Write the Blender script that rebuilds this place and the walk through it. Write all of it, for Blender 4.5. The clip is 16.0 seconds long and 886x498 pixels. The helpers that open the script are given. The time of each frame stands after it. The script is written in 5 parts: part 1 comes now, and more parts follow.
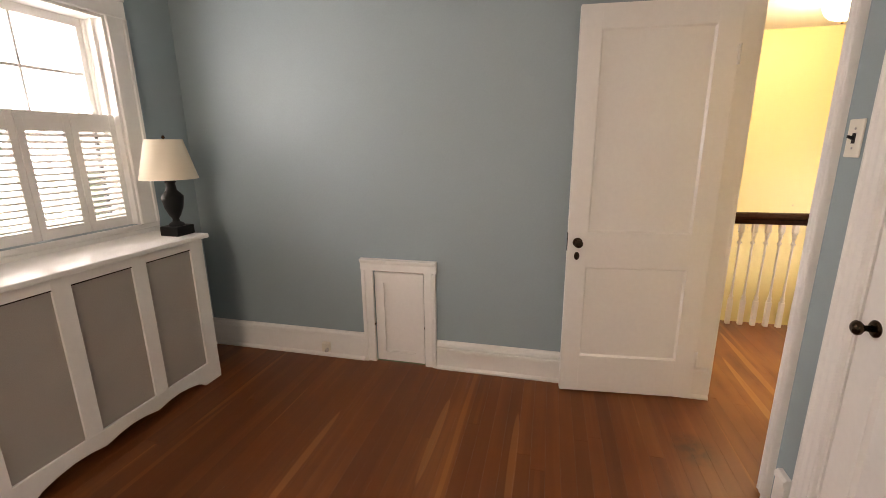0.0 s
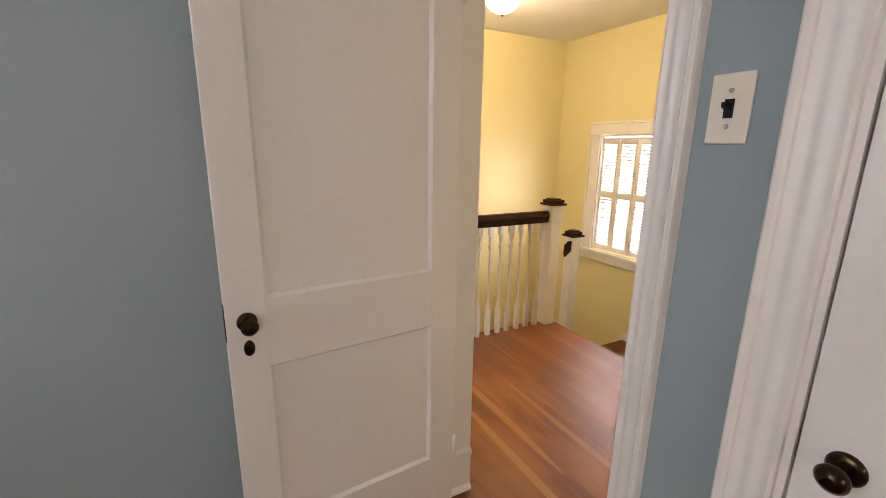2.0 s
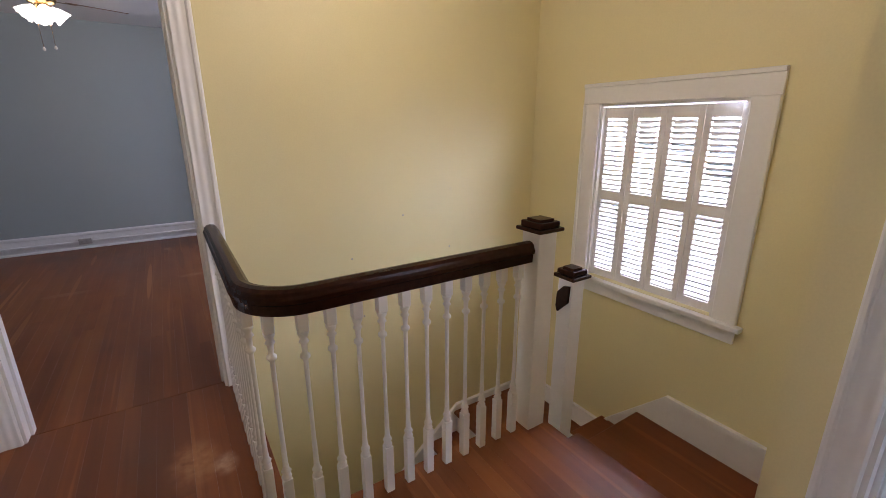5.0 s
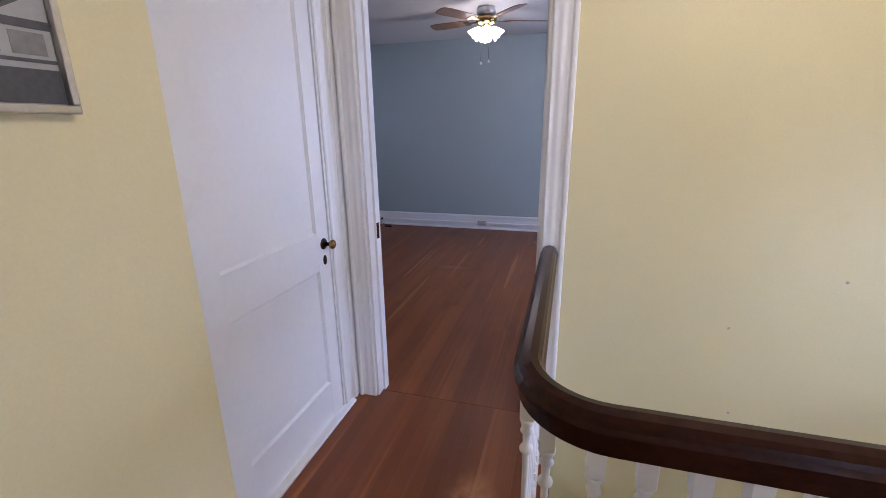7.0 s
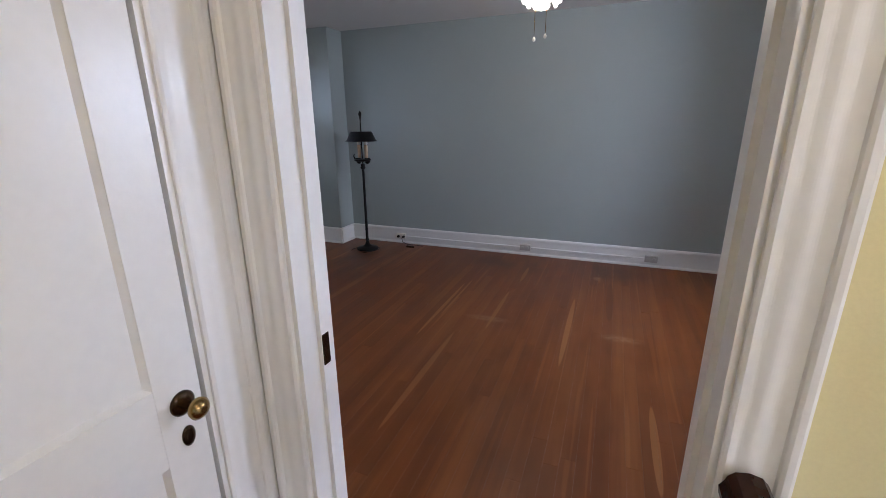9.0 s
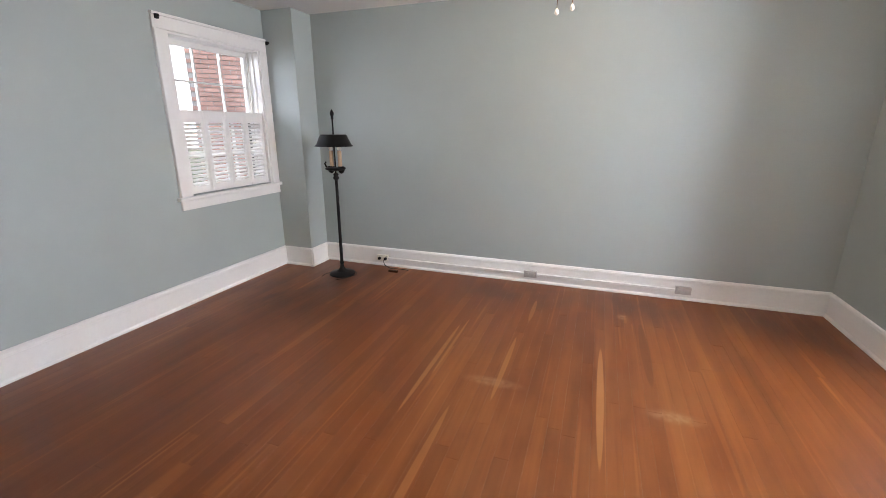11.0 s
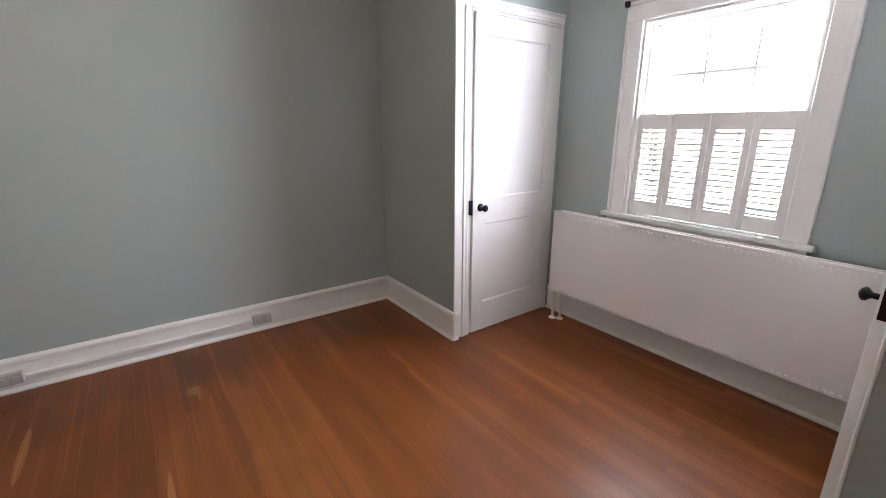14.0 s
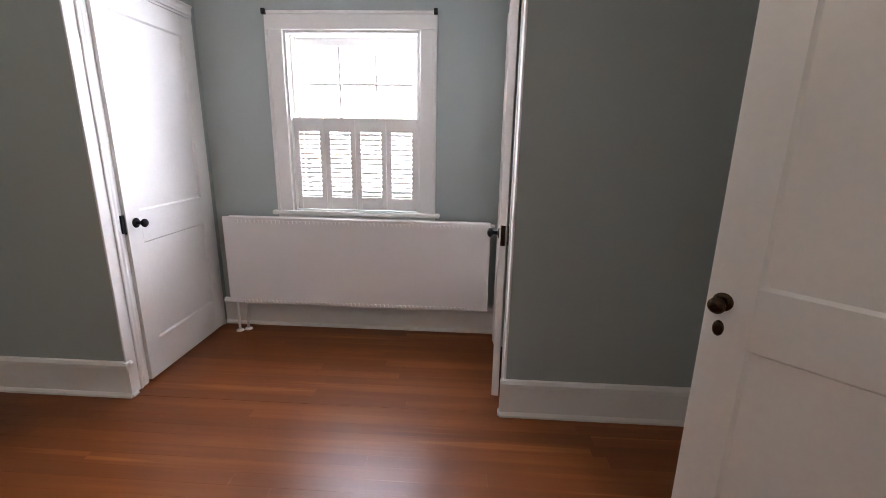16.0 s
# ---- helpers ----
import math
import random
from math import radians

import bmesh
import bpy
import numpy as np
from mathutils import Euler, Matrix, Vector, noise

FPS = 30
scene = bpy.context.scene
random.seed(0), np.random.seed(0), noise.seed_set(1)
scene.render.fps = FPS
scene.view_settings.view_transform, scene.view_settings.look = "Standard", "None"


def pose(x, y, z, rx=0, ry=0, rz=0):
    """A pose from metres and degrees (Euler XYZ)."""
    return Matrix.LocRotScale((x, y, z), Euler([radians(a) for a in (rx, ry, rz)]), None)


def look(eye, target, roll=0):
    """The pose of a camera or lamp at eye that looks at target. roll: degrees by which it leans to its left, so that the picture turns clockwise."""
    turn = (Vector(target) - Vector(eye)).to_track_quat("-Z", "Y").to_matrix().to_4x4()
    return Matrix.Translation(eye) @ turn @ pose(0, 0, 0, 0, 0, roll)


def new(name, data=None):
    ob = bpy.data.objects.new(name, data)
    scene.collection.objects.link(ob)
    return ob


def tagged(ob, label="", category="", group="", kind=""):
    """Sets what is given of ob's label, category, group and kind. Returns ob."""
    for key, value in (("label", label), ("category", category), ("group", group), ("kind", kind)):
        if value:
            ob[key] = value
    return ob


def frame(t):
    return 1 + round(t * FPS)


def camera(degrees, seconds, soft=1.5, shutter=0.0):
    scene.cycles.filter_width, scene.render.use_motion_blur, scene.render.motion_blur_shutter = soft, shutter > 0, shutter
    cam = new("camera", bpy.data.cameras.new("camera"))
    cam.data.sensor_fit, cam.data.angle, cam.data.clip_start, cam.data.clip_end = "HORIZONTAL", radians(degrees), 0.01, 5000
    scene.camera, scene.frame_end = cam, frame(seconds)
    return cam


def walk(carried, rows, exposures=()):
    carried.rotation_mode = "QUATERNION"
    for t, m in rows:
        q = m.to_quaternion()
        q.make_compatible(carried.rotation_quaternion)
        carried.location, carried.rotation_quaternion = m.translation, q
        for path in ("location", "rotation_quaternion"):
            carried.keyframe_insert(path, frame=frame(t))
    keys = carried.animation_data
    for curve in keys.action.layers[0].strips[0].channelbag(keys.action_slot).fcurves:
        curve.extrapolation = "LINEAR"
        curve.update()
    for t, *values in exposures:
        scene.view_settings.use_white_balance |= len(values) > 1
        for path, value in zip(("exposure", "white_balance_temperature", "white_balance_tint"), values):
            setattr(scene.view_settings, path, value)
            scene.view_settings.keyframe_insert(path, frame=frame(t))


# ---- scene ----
cam = camera(92.0, 16.0, soft=0.7)
# seconds, x, y, z, yaw, pitch, roll
ROWS = [
    (0, 0.467, 0.388, 1.431, 13.96, -13.71, -0.60),
    (0.5, 0.463, 0.673, 1.411, 2.21, -14.04, -0.31),
    (1, 0.496, 0.985, 1.414, -5.74, -13.96, 0.10),
    (1.5, 0.516, 1.317, 1.384, -15.84, -13.67, 0.72),
    (2, 0.600, 1.592, 1.366, -27.55, -13.46, 0.86),
    (2.5, 0.768, 1.869, 1.364, -37.41, -13.53, 1.28),
    (3, 0.909, 2.139, 1.369, -44.52, -13.92, 1.14),
    (3.2, 0.967, 2.234, 1.368, -46.45, -13.72, 0.93),
    (5.3, 1.641, 2.863, 1.376, -25.87, -16.54, -0.27),
    (5.5, 1.698, 2.887, 1.388, -20.50, -16.68, -0.27),
    (6, 1.771, 2.966, 1.376, -5.22, -16.36, -0.46),
    (6.5, 1.779, 3.138, 1.401, 6.85, -16.32, -0.50),
    (7, 1.742, 3.348, 1.407, 16.37, -16.13, -0.79),
    (7.5, 1.703, 3.676, 1.424, 20.49, -15.97, -0.90),
    (8, 1.605, 3.962, 1.417, 21.89, -16.05, -0.75),
    (8.5, 1.477, 4.207, 1.437, 21.48, -16.19, -0.42),
    (9, 1.446, 4.499, 1.424, 21.46, -16.32, -0.51),
    (9.2, 1.415, 4.610, 1.417, 20.86, -16.20, -0.37),
    (11.3, 1.122, 5.358, 1.413, 19.21, -15.91, 0.08),
    (11.5, 1.129, 5.432, 1.413, 18.11, -15.93, 0.08),
    (12, 1.135, 5.615, 1.351, 7.72, -15.24, -0.04),
    (12.5, 1.114, 5.742, 1.357, -7.62, -14.92, 0.06),
    (13, 1.182, 5.870, 1.345, -18.46, -14.98, -0.09),
    (13.5, 1.270, 6.064, 1.338, -28.05, -15.28, -0.12),
    (14, 1.335, 6.158, 1.369, -35.55, -15.89, -0.04),
    (14.5, 1.280, 6.224, 1.366, -46.16, -15.56, 0.02),
    (15, 1.233, 6.285, 1.343, -60.98, -14.95, 0.32),
    (15.5, 1.149, 6.428, 1.314, -74.78, -14.36, 0.95),
    (16, 1.028, 6.523, 1.310, -86.94, -14.17, 1.01),
]
# seconds, stops, kelvin, tint
EXPOSURES = [
    (0, 0.85, 8350, 26), (0.5, 0.8, 7600, 24), (1.5, 0.82, 7350, 23), (2.5, 0.3, 7450, 26), (3.2, 0.1, 7300, 25), (5.3, -0.3, 5550, 29), (6.1, -0.18, 5500, 28), (6.5, 0.08, 5000, 29), (7.0, 0.02, 5000, 30), (7.5, -0.03, 5050, 32), (8.0, 0.03, 5150, 29), (8.5, 0.07, 5350, 23), (9.2, 0.12, 5650, 21),
    (11.3, 1.43, 6400, 20), (12.2, 1.42, 6450, 20), (13.2, 0.80, 6350, 20), (14.5, 0.52, 6350, 20), (16, 0.34, 6400, 22),
]
walk(cam, [(t, pose(x, y, z, 90 + pitch, 0, yaw) @ pose(0, 0, 0, 0, 0, roll)) for t, x, y, z, yaw, pitch, roll in ROWS], EXPOSURES)

# ---- world and light ----
world = bpy.data.worlds.new("world")
scene.world = world
world.use_nodes = True
wn = world.node_tree
sky = wn.nodes.new("ShaderNodeTexSky")
sky.sky_type = 'NISHITA'
sky.sun_disc = False
sky.sun_elevation = radians(52)
sky.sun_rotation = radians(110)
wn.nodes["Background"].inputs["Strength"].default_value = 0.15
wn.links.new(sky.outputs[0], wn.nodes["Background"].inputs["Color"])


def area_lamp(name, m, w, h, watts, color):
    data = bpy.data.lights.new(name, 'AREA')
    data.shape, data.size, data.size_y, data.energy, data.color = 'RECTANGLE', w, h, watts, color
    ob = new(name, data)
    ob.matrix_world = m
    return ob


def point_lamp(name, xyz, watts, color, radius=0.04):
    data = bpy.data.lights.new(name, 'POINT')
    data.energy, data.color, data.shadow_soft_size = watts, color, radius
    ob = new(name, data)
    ob.location = xyz
    return ob


SKY = (0.86, 0.93, 1.0)
area_lamp("window_light", look((-2.16, 1.87, 1.62), (0, 1.9, 1.2)), 1.0, 1.2, 30, SKY)
area_lamp("window_light", look((4.06, 4.205, 0.95), (2, 4.4, 0.3)), 0.85, 1.1, 95, SKY)
area_lamp("window_light", look((4.09, 7.26, 1.45), (1, 7.2, 0.9)), 0.8, 1.05, 105, SKY)
area_lamp("sky_light", look((-3.15, 7.25, 2.25), (-1.97, 8.3, 1.62)), 1.3, 1.3, 20, SKY)
sun_data = bpy.data.lights.new("sun", 'SUN')
sun_data.energy, sun_data.angle, sun_data.color = 0.8, radians(20), (1.0, 0.96, 0.9)
sun = new("sun", sun_data)
sun.rotation_euler = (radians(38), 0, radians(70))
# Fill light for the blue room, through an unseen window added to the south.
area_lamp("window_light", look((-0.3, -1.62, 1.55), (-0.3, 1, 1.0)), 1.0, 1.2, 17, (1.0, 0.94, 0.86))
area_lamp("window_light", look((4.4, -0.86, 1.55), (4.4, 2, 1.2)), 0.9, 1.2, 60, SKY)
area_lamp("window_light", look((5.1, 3.36, 1.55), (5.1, 1, 1.0)), 0.9, 1.2, 90, SKY)
WARM = (1.0, 0.85, 0.60)
point_lamp("hall_bulb", (2.38, 4.2, 2.27), 22, WARM, 0.05)
FAN = (0.905, 7.747)
for a in (20, 140, 260):
    point_lamp("fan_bulb", (FAN[0] + 0.09 * math.cos(radians(a)), FAN[1] + 0.09 * math.sin(radians(a)), 2.20), 0.8, WARM, 0.03)


# ---- materials ----
def material(name, color, rough=0.5, metal=0.0, vary=0.06, grain=60.0, bump=0.03, stain=3.0, coat=0.0, per_object=0.0):
    """Plain surface with fine grain, broad unevenness and a light relief."""
    m = bpy.data.materials.new(name)
    m.use_nodes = True
    nt = m.node_tree
    b = nt.nodes["Principled BSDF"]
    b.inputs["Roughness"].default_value = rough
    b.inputs["Metallic"].default_value = metal
    b.inputs["Coat Weight"].default_value = coat
    geo = nt.nodes.new("ShaderNodeNewGeometry")
    fine, broad = nt.nodes.new("ShaderNodeTexNoise"), nt.nodes.new("ShaderNodeTexNoise")
    fine.inputs["Scale"].default_value, broad.inputs["Scale"].default_value = grain, stain
    fine.inputs["Detail"].default_value, broad.inputs["Detail"].default_value = 4, 5
    for n in (fine, broad):
        nt.links.new(geo.outputs["Position"], n.inputs["Vector"])
    add = nt.nodes.new("ShaderNodeMath")
    add.operation = 'ADD'
    nt.links.new(fine.outputs[0], add.inputs[0])
    nt.links.new(broad.outputs[0], add.inputs[1])
    if per_object:
        info = nt.nodes.new("ShaderNodeObjectInfo")
        mul = nt.nodes.new("ShaderNodeMath")
        mul.operation = 'MULTIPLY_ADD'
        mul.inputs[1].default_value = per_object
        nt.links.new(info.outputs["Random"], mul.inputs[0])
        nt.links.new(add.outputs[0], mul.inputs[2])
        add = mul
    ramp = nt.nodes.new("ShaderNodeMapRange")
    ramp.inputs["From Min"].default_value, ramp.inputs["From Max"].default_value = 0.6, 1.4 + per_object
    ramp.inputs["To Min"].default_value, ramp.inputs["To Max"].default_value = 1 - vary, 1 + vary
    nt.links.new(add.outputs[0], ramp.inputs["Value"])
    mix = nt.nodes.new("ShaderNodeVectorMath")
    mix.operation = 'SCALE'
    mix.inputs[0].default_value = color
    nt.links.new(ramp.outputs[0], mix.inputs["Scale"])
    nt.links.new(mix.outputs[0], b.inputs["Base Color"])
    rr = nt.nodes.new("ShaderNodeMapRange")
    rr.inputs["To Min"].default_value, rr.inputs["To Max"].default_value = rough * 0.85, min(1, rough * 1.15)
    nt.links.new(broad.outputs[0], rr.inputs["Value"])
    nt.links.new(rr.outputs[0], b.inputs["Roughness"])
    if bump:
        bp = nt.nodes.new("ShaderNodeBump")
        bp.inputs["Strength"].default_value, bp.inputs["Distance"].default_value = bump, 0.01
        nt.links.new(fine.outputs[0], bp.inputs["Height"])
        nt.links.new(bp.outputs[0], b.inputs["Normal"])
    return m


def floor_material(name, along, marks=()):
    """Oiled fir boards: streaky grain along the boards, board-to-board tone, and marks: wear, stains, darker patches,
    painted light.
    """
    m = bpy.data.materials.new(name)
    m.use_nodes = True
    nt, L = m.node_tree, m.node_tree.links
    b = nt.nodes["Principled BSDF"]
    geo, info = nt.nodes.new("ShaderNodeNewGeometry"), nt.nodes.new("ShaderNodeObjectInfo")
    off = nt.nodes.new("ShaderNodeVectorMath")
    off.operation = 'MULTIPLY_ADD'
    off.inputs[1].default_value = (7, 13, 3)
    L.new(info.outputs["Random"], off.inputs[0])
    L.new(geo.outputs["Position"], off.inputs[2])

    def noise_of(scale, detail, shifted=True):
        mp = nt.nodes.new("ShaderNodeMapping")
        mp.inputs["Scale"].default_value = scale
        L.new(off.outputs[0] if shifted else geo.outputs["Position"], mp.inputs["Vector"])
        n = nt.nodes.new("ShaderNodeTexNoise")
        n.inputs["Scale"].default_value, n.inputs["Detail"].default_value = 1.0, detail
        L.new(mp.outputs[0], n.inputs["Vector"])
        return n.outputs[0]

    lng = (55, 1.6, 20) if along == "y" else (1.6, 55, 20)
    grain = noise_of(lng, 5)
    streak = noise_of((16, 0.6, 5) if along == "y" else (0.6, 16, 5), 3)
    wear = noise_of((1.3, 0.8, 1), 6, False)
    ramp = nt.nodes.new("ShaderNodeValToRGB")
    e = ramp.color_ramp.elements
    e[0].position, e[0].color = 0.0, (0.075, 0.017, 0.005, 1)
    e[1].position, e[1].color = 1.0, (0.440, 0.180, 0.052, 1)
    mid = e.new(0.55)
    mid.color = (0.180, 0.051, 0.0125, 1)
    hi = e.new(0.86)
    hi.color = (0.300, 0.108, 0.029, 1)

    def maths(op, a, c, d=None):
        n = nt.nodes.new("ShaderNodeMath")
        n.operation = op
        for i, v in enumerate((a, c, d)):
            if v is None:
                continue
            if isinstance(v, (int, float)):
                n.inputs[i].default_value = v
            else:
                L.new(v, n.inputs[i])
        return n.outputs[0]

    broad = noise_of((9, 0.55, 3) if along == "y" else (0.55, 9, 3), 3, False)
    tone = maths('MULTIPLY_ADD', info.outputs["Random"], 0.22, 0.40)
    for source, amount in ((grain, 0.20), (streak, 0.30), (broad, 0.46), (wear, 0.50)):
        tone = maths('ADD', tone, maths('MULTIPLY_ADD', source, amount, -0.5 * amount))
    sap = nt.nodes.new("ShaderNodeMapRange")
    sap.interpolation_type = 'SMOOTHSTEP'
    sap.inputs["From Min"].default_value, sap.inputs["From Max"].default_value = 0.63, 0.68
    L.new(noise_of((18, 0.4, 5) if along == "y" else (0.4, 18, 5), 2), sap.inputs["Value"])
    tone = maths('ADD', tone, maths('MULTIPLY', sap.outputs[0], 0.17))
    L.new(tone, ramp.inputs[0])
    col = ramp.outputs[0]
    speck = noise_of((26, 22, 20), 5, False)
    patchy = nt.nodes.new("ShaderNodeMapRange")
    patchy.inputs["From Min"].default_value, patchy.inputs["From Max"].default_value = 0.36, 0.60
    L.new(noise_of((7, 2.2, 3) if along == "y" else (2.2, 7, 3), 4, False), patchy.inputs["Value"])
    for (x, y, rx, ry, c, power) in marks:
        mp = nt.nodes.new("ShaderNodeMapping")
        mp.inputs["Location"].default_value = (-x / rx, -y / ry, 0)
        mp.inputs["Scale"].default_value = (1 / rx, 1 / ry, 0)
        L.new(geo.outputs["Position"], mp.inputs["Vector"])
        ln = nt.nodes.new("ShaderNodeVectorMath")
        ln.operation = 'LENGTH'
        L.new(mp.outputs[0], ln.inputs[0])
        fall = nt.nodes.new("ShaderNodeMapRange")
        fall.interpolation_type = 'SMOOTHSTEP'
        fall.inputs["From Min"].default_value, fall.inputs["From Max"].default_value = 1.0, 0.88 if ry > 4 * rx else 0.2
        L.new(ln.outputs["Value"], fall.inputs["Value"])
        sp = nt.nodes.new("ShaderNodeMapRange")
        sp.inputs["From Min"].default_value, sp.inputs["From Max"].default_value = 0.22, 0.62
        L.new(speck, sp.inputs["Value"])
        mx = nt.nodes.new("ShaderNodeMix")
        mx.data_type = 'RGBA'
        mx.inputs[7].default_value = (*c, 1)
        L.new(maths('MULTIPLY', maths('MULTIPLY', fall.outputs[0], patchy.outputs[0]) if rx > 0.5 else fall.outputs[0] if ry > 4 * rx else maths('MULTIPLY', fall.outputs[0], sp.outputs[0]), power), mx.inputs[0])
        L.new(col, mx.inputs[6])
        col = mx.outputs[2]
    L.new(col, b.inputs["Base Color"])
    b.inputs["Specular IOR Level"].default_value = 0.30
    rough = nt.nodes.new("ShaderNodeMapRange")
    rough.inputs["To Min"].default_value, rough.inputs["To Max"].default_value = 0.22, 0.50
    L.new(wear, rough.inputs["Value"])
    L.new(rough.outputs[0], b.inputs["Roughness"])
    bp = nt.nodes.new("ShaderNodeBump")
    bp.inputs["Strength"].default_value, bp.inputs["Distance"].default_value = 0.12, 0.004
    L.new(grain, bp.inputs["Height"])
    L.new(bp.outputs[0], b.inputs["Normal"])
    return m


def glow_material(name, color, power, base=(0.9, 0.88, 0.82)):
    m = material(name, base, 0.35, vary=0.02, bump=0)
    b = m.node_tree.nodes["Principled BSDF"]
    b.inputs["Emission Color"].default_value = (*color, 1)
    b.inputs["Emission Strength"].default_value = power
    return m


BLUE = material("blue_wall_paint", (0.285, 0.365, 0.392), 0.55, vary=0.035, grain=140, bump=0.05, stain=1.2)
GREY = material("grey_green_wall_paint", (0.370, 0.412, 0.395), 0.55, vary=0.035, grain=140, bump=0.05, stain=1.2)
YELLOW = material("yellow_wall_paint", (0.74, 0.655, 0.355), 0.55, vary=0.04, grain=140, bump=0.05, stain=1.2)
TEAL = material("teal_wall_paint", (0.230, 0.560, 0.520), 0.55, vary=0.035, grain=140, bump=0.05, stain=1.2)
CEIL = material("ceiling_paint", (0.74, 0.73, 0.70), 0.7, vary=0.03, grain=120, bump=0.04, stain=1.0)
WHITE = material("white_gloss_paint", (0.81, 0.795, 0.765), 0.32, vary=0.03, grain=45, bump=0.035, stain=2.5)
SHUT = material("white_shutter_paint", (0.82, 0.80, 0.77), 0.35, vary=0.03, grain=60, bump=0.02)
RADI = material("radiator_enamel", (0.80, 0.77, 0.75), 0.34, vary=0.008, grain=30, bump=0.005)
MESH = material("perforated_grille_metal", (0.46, 0.41, 0.36), 0.55, 0.1, vary=0.18, grain=420, bump=0.35)
DARKWOOD = material("dark_mahogany_varnish", (0.026, 0.0088, 0.0046), 0.24, vary=0.4, grain=50, bump=0.015)
DARKWOOD.node_tree.nodes["Principled BSDF"].inputs["Specular IOR Level"].default_value = 0.16
BLACK = material("black_iron_paint", (0.006, 0.0055, 0.0055), 0.45, vary=0.25, grain=80, bump=0.05)
BLACK.node_tree.nodes["Principled BSDF"].inputs["Specular IOR Level"].default_value = 0.22
BRONZE = material("dark_bronze", (0.060, 0.038, 0.022), 0.25, 0.9, vary=0.3, grain=70, bump=0.03)
BRASS = material("worn_brass", (0.36, 0.24, 0.09), 0.25, 1.0, vary=0.25, grain=60, bump=0.03)
STEEL = material("brushed_steel", (0.55, 0.53, 0.50), 0.3, 1.0, vary=0.12, grain=90, bump=0.02)
SHADE = material("cream_linen_shade", (0.80, 0.71, 0.56), 0.8, vary=0.06, grain=300, bump=0.12)
IVORY = material("ivory_plastic", (0.78, 0.74, 0.64), 0.35, vary=0.03, bump=0.01)
CANDLE = material("aged_candle_sleeve", (0.55, 0.38, 0.24), 0.5, vary=0.15)
OUTLET = material("aged_grey_plastic", (0.46, 0.43, 0.40), 0.45, vary=0.06)
CORD = material("black_rubber", (0.02, 0.02, 0.02), 0.5, vary=0.1)
BRICK = material("red_brick", (0.50, 0.29, 0.22), 0.85, vary=0.35, grain=60, bump=0.3, per_object=0.8)
MORTAR = material("mortar", (0.42, 0.38, 0.33), 0.9, vary=0.15, grain=80, bump=0.2)
SUB = material("rough_subfloor", (0.06, 0.028, 0.014), 0.8, vary=0.2)
LAMPGLASS = glow_material("lit_opal_glass", (1.0, 0.86, 0.62), 9.0)
GROUND = material("lawn_ground", (0.09, 0.12, 0.05), 0.95, vary=0.4, grain=8, bump=0.2, stain=0.4)
FLOOR_1 = floor_material("fir_floor_blue_room", "y", [(1.20, 2.38, 0.14, 0.16, (0.035, 0.015, 0.008), 0.75), (-0.035, 2.2, 0.022, 0.35, (0.36, 0.15, 0.05), 0.6), (0.36, 2.1, 0.02, 0.4, (0.36, 0.15, 0.05), 0.5), (-0.6, 1.9, 0.02, 0.4, (0.36, 0.15, 0.05), 0.5)])
WORN_LIT, PALE, SAP, DEEP = (0.36, 0.135, 0.040), (0.56, 0.36, 0.22), (0.42, 0.185, 0.062), (0.085, 0.026, 0.009)
# Broad hall mark paints a brighter, lit area into the board colour.
# Two pale hall spots: a worn patch with the bulb's reflection painted in.
FLOOR_H = floor_material("fir_floor_hall", "y", [(1.46, 4.64, 0.13, 0.20, (0.45, 0.21, 0.08), 0.75), (1.57, 4.57, 0.06, 0.09, PALE, 0.8), (1.95, 3.0, 0.75, 1.1, WORN_LIT, 0.7), (1.67, 2.8, 0.022, 0.65, SAP, 0.8), (1.80, 3.3, 0.022, 0.6, SAP, 0.7), (2.02, 2.9, 0.02, 0.6, SAP, 0.6)])
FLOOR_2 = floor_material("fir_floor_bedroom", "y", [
    # Patchy darker tone along the north wall and in the northwest corner.
    (1.2, 7.0, 2.0, 1.9, WORN_LIT, 0.22), (1.50, 8.80, 0.55, 0.42, DEEP, 0.75), (2.5, 8.70, 0.60, 0.45, DEEP, 0.6), (0.55, 8.80, 0.75, 0.40, DEEP, 0.8), (-1.2, 8.2, 1.1, 0.9, DEEP, 0.8),
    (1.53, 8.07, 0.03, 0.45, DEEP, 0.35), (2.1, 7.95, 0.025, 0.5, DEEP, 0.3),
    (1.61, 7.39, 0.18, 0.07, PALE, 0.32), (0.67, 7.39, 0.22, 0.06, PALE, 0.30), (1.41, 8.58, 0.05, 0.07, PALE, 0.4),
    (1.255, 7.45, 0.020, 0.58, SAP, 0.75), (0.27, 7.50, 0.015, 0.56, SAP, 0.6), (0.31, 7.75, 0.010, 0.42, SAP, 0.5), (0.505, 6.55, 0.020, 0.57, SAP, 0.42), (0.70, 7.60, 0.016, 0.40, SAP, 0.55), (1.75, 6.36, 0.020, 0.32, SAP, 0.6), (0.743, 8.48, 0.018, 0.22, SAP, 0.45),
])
FLOOR_T = floor_material("fir_floor_teal_room", "x", [(3.24, 2.56, 0.34, 0.22, (0.030, 0.014, 0.008), 0.95)])
STORM = material("storm_sash_metal", (0.055, 0.058, 0.062), 0.5, 0.3, vary=0.12, grain=70)
GLASS = bpy.data.materials.new("window_glass")
GLASS.use_nodes = True
gb = GLASS.node_tree.nodes["Principled BSDF"]
gb.inputs["Transmission Weight"].default_value, gb.inputs["Roughness"].default_value, gb.inputs["IOR"].default_value = 1.0, 0.0, 1.45
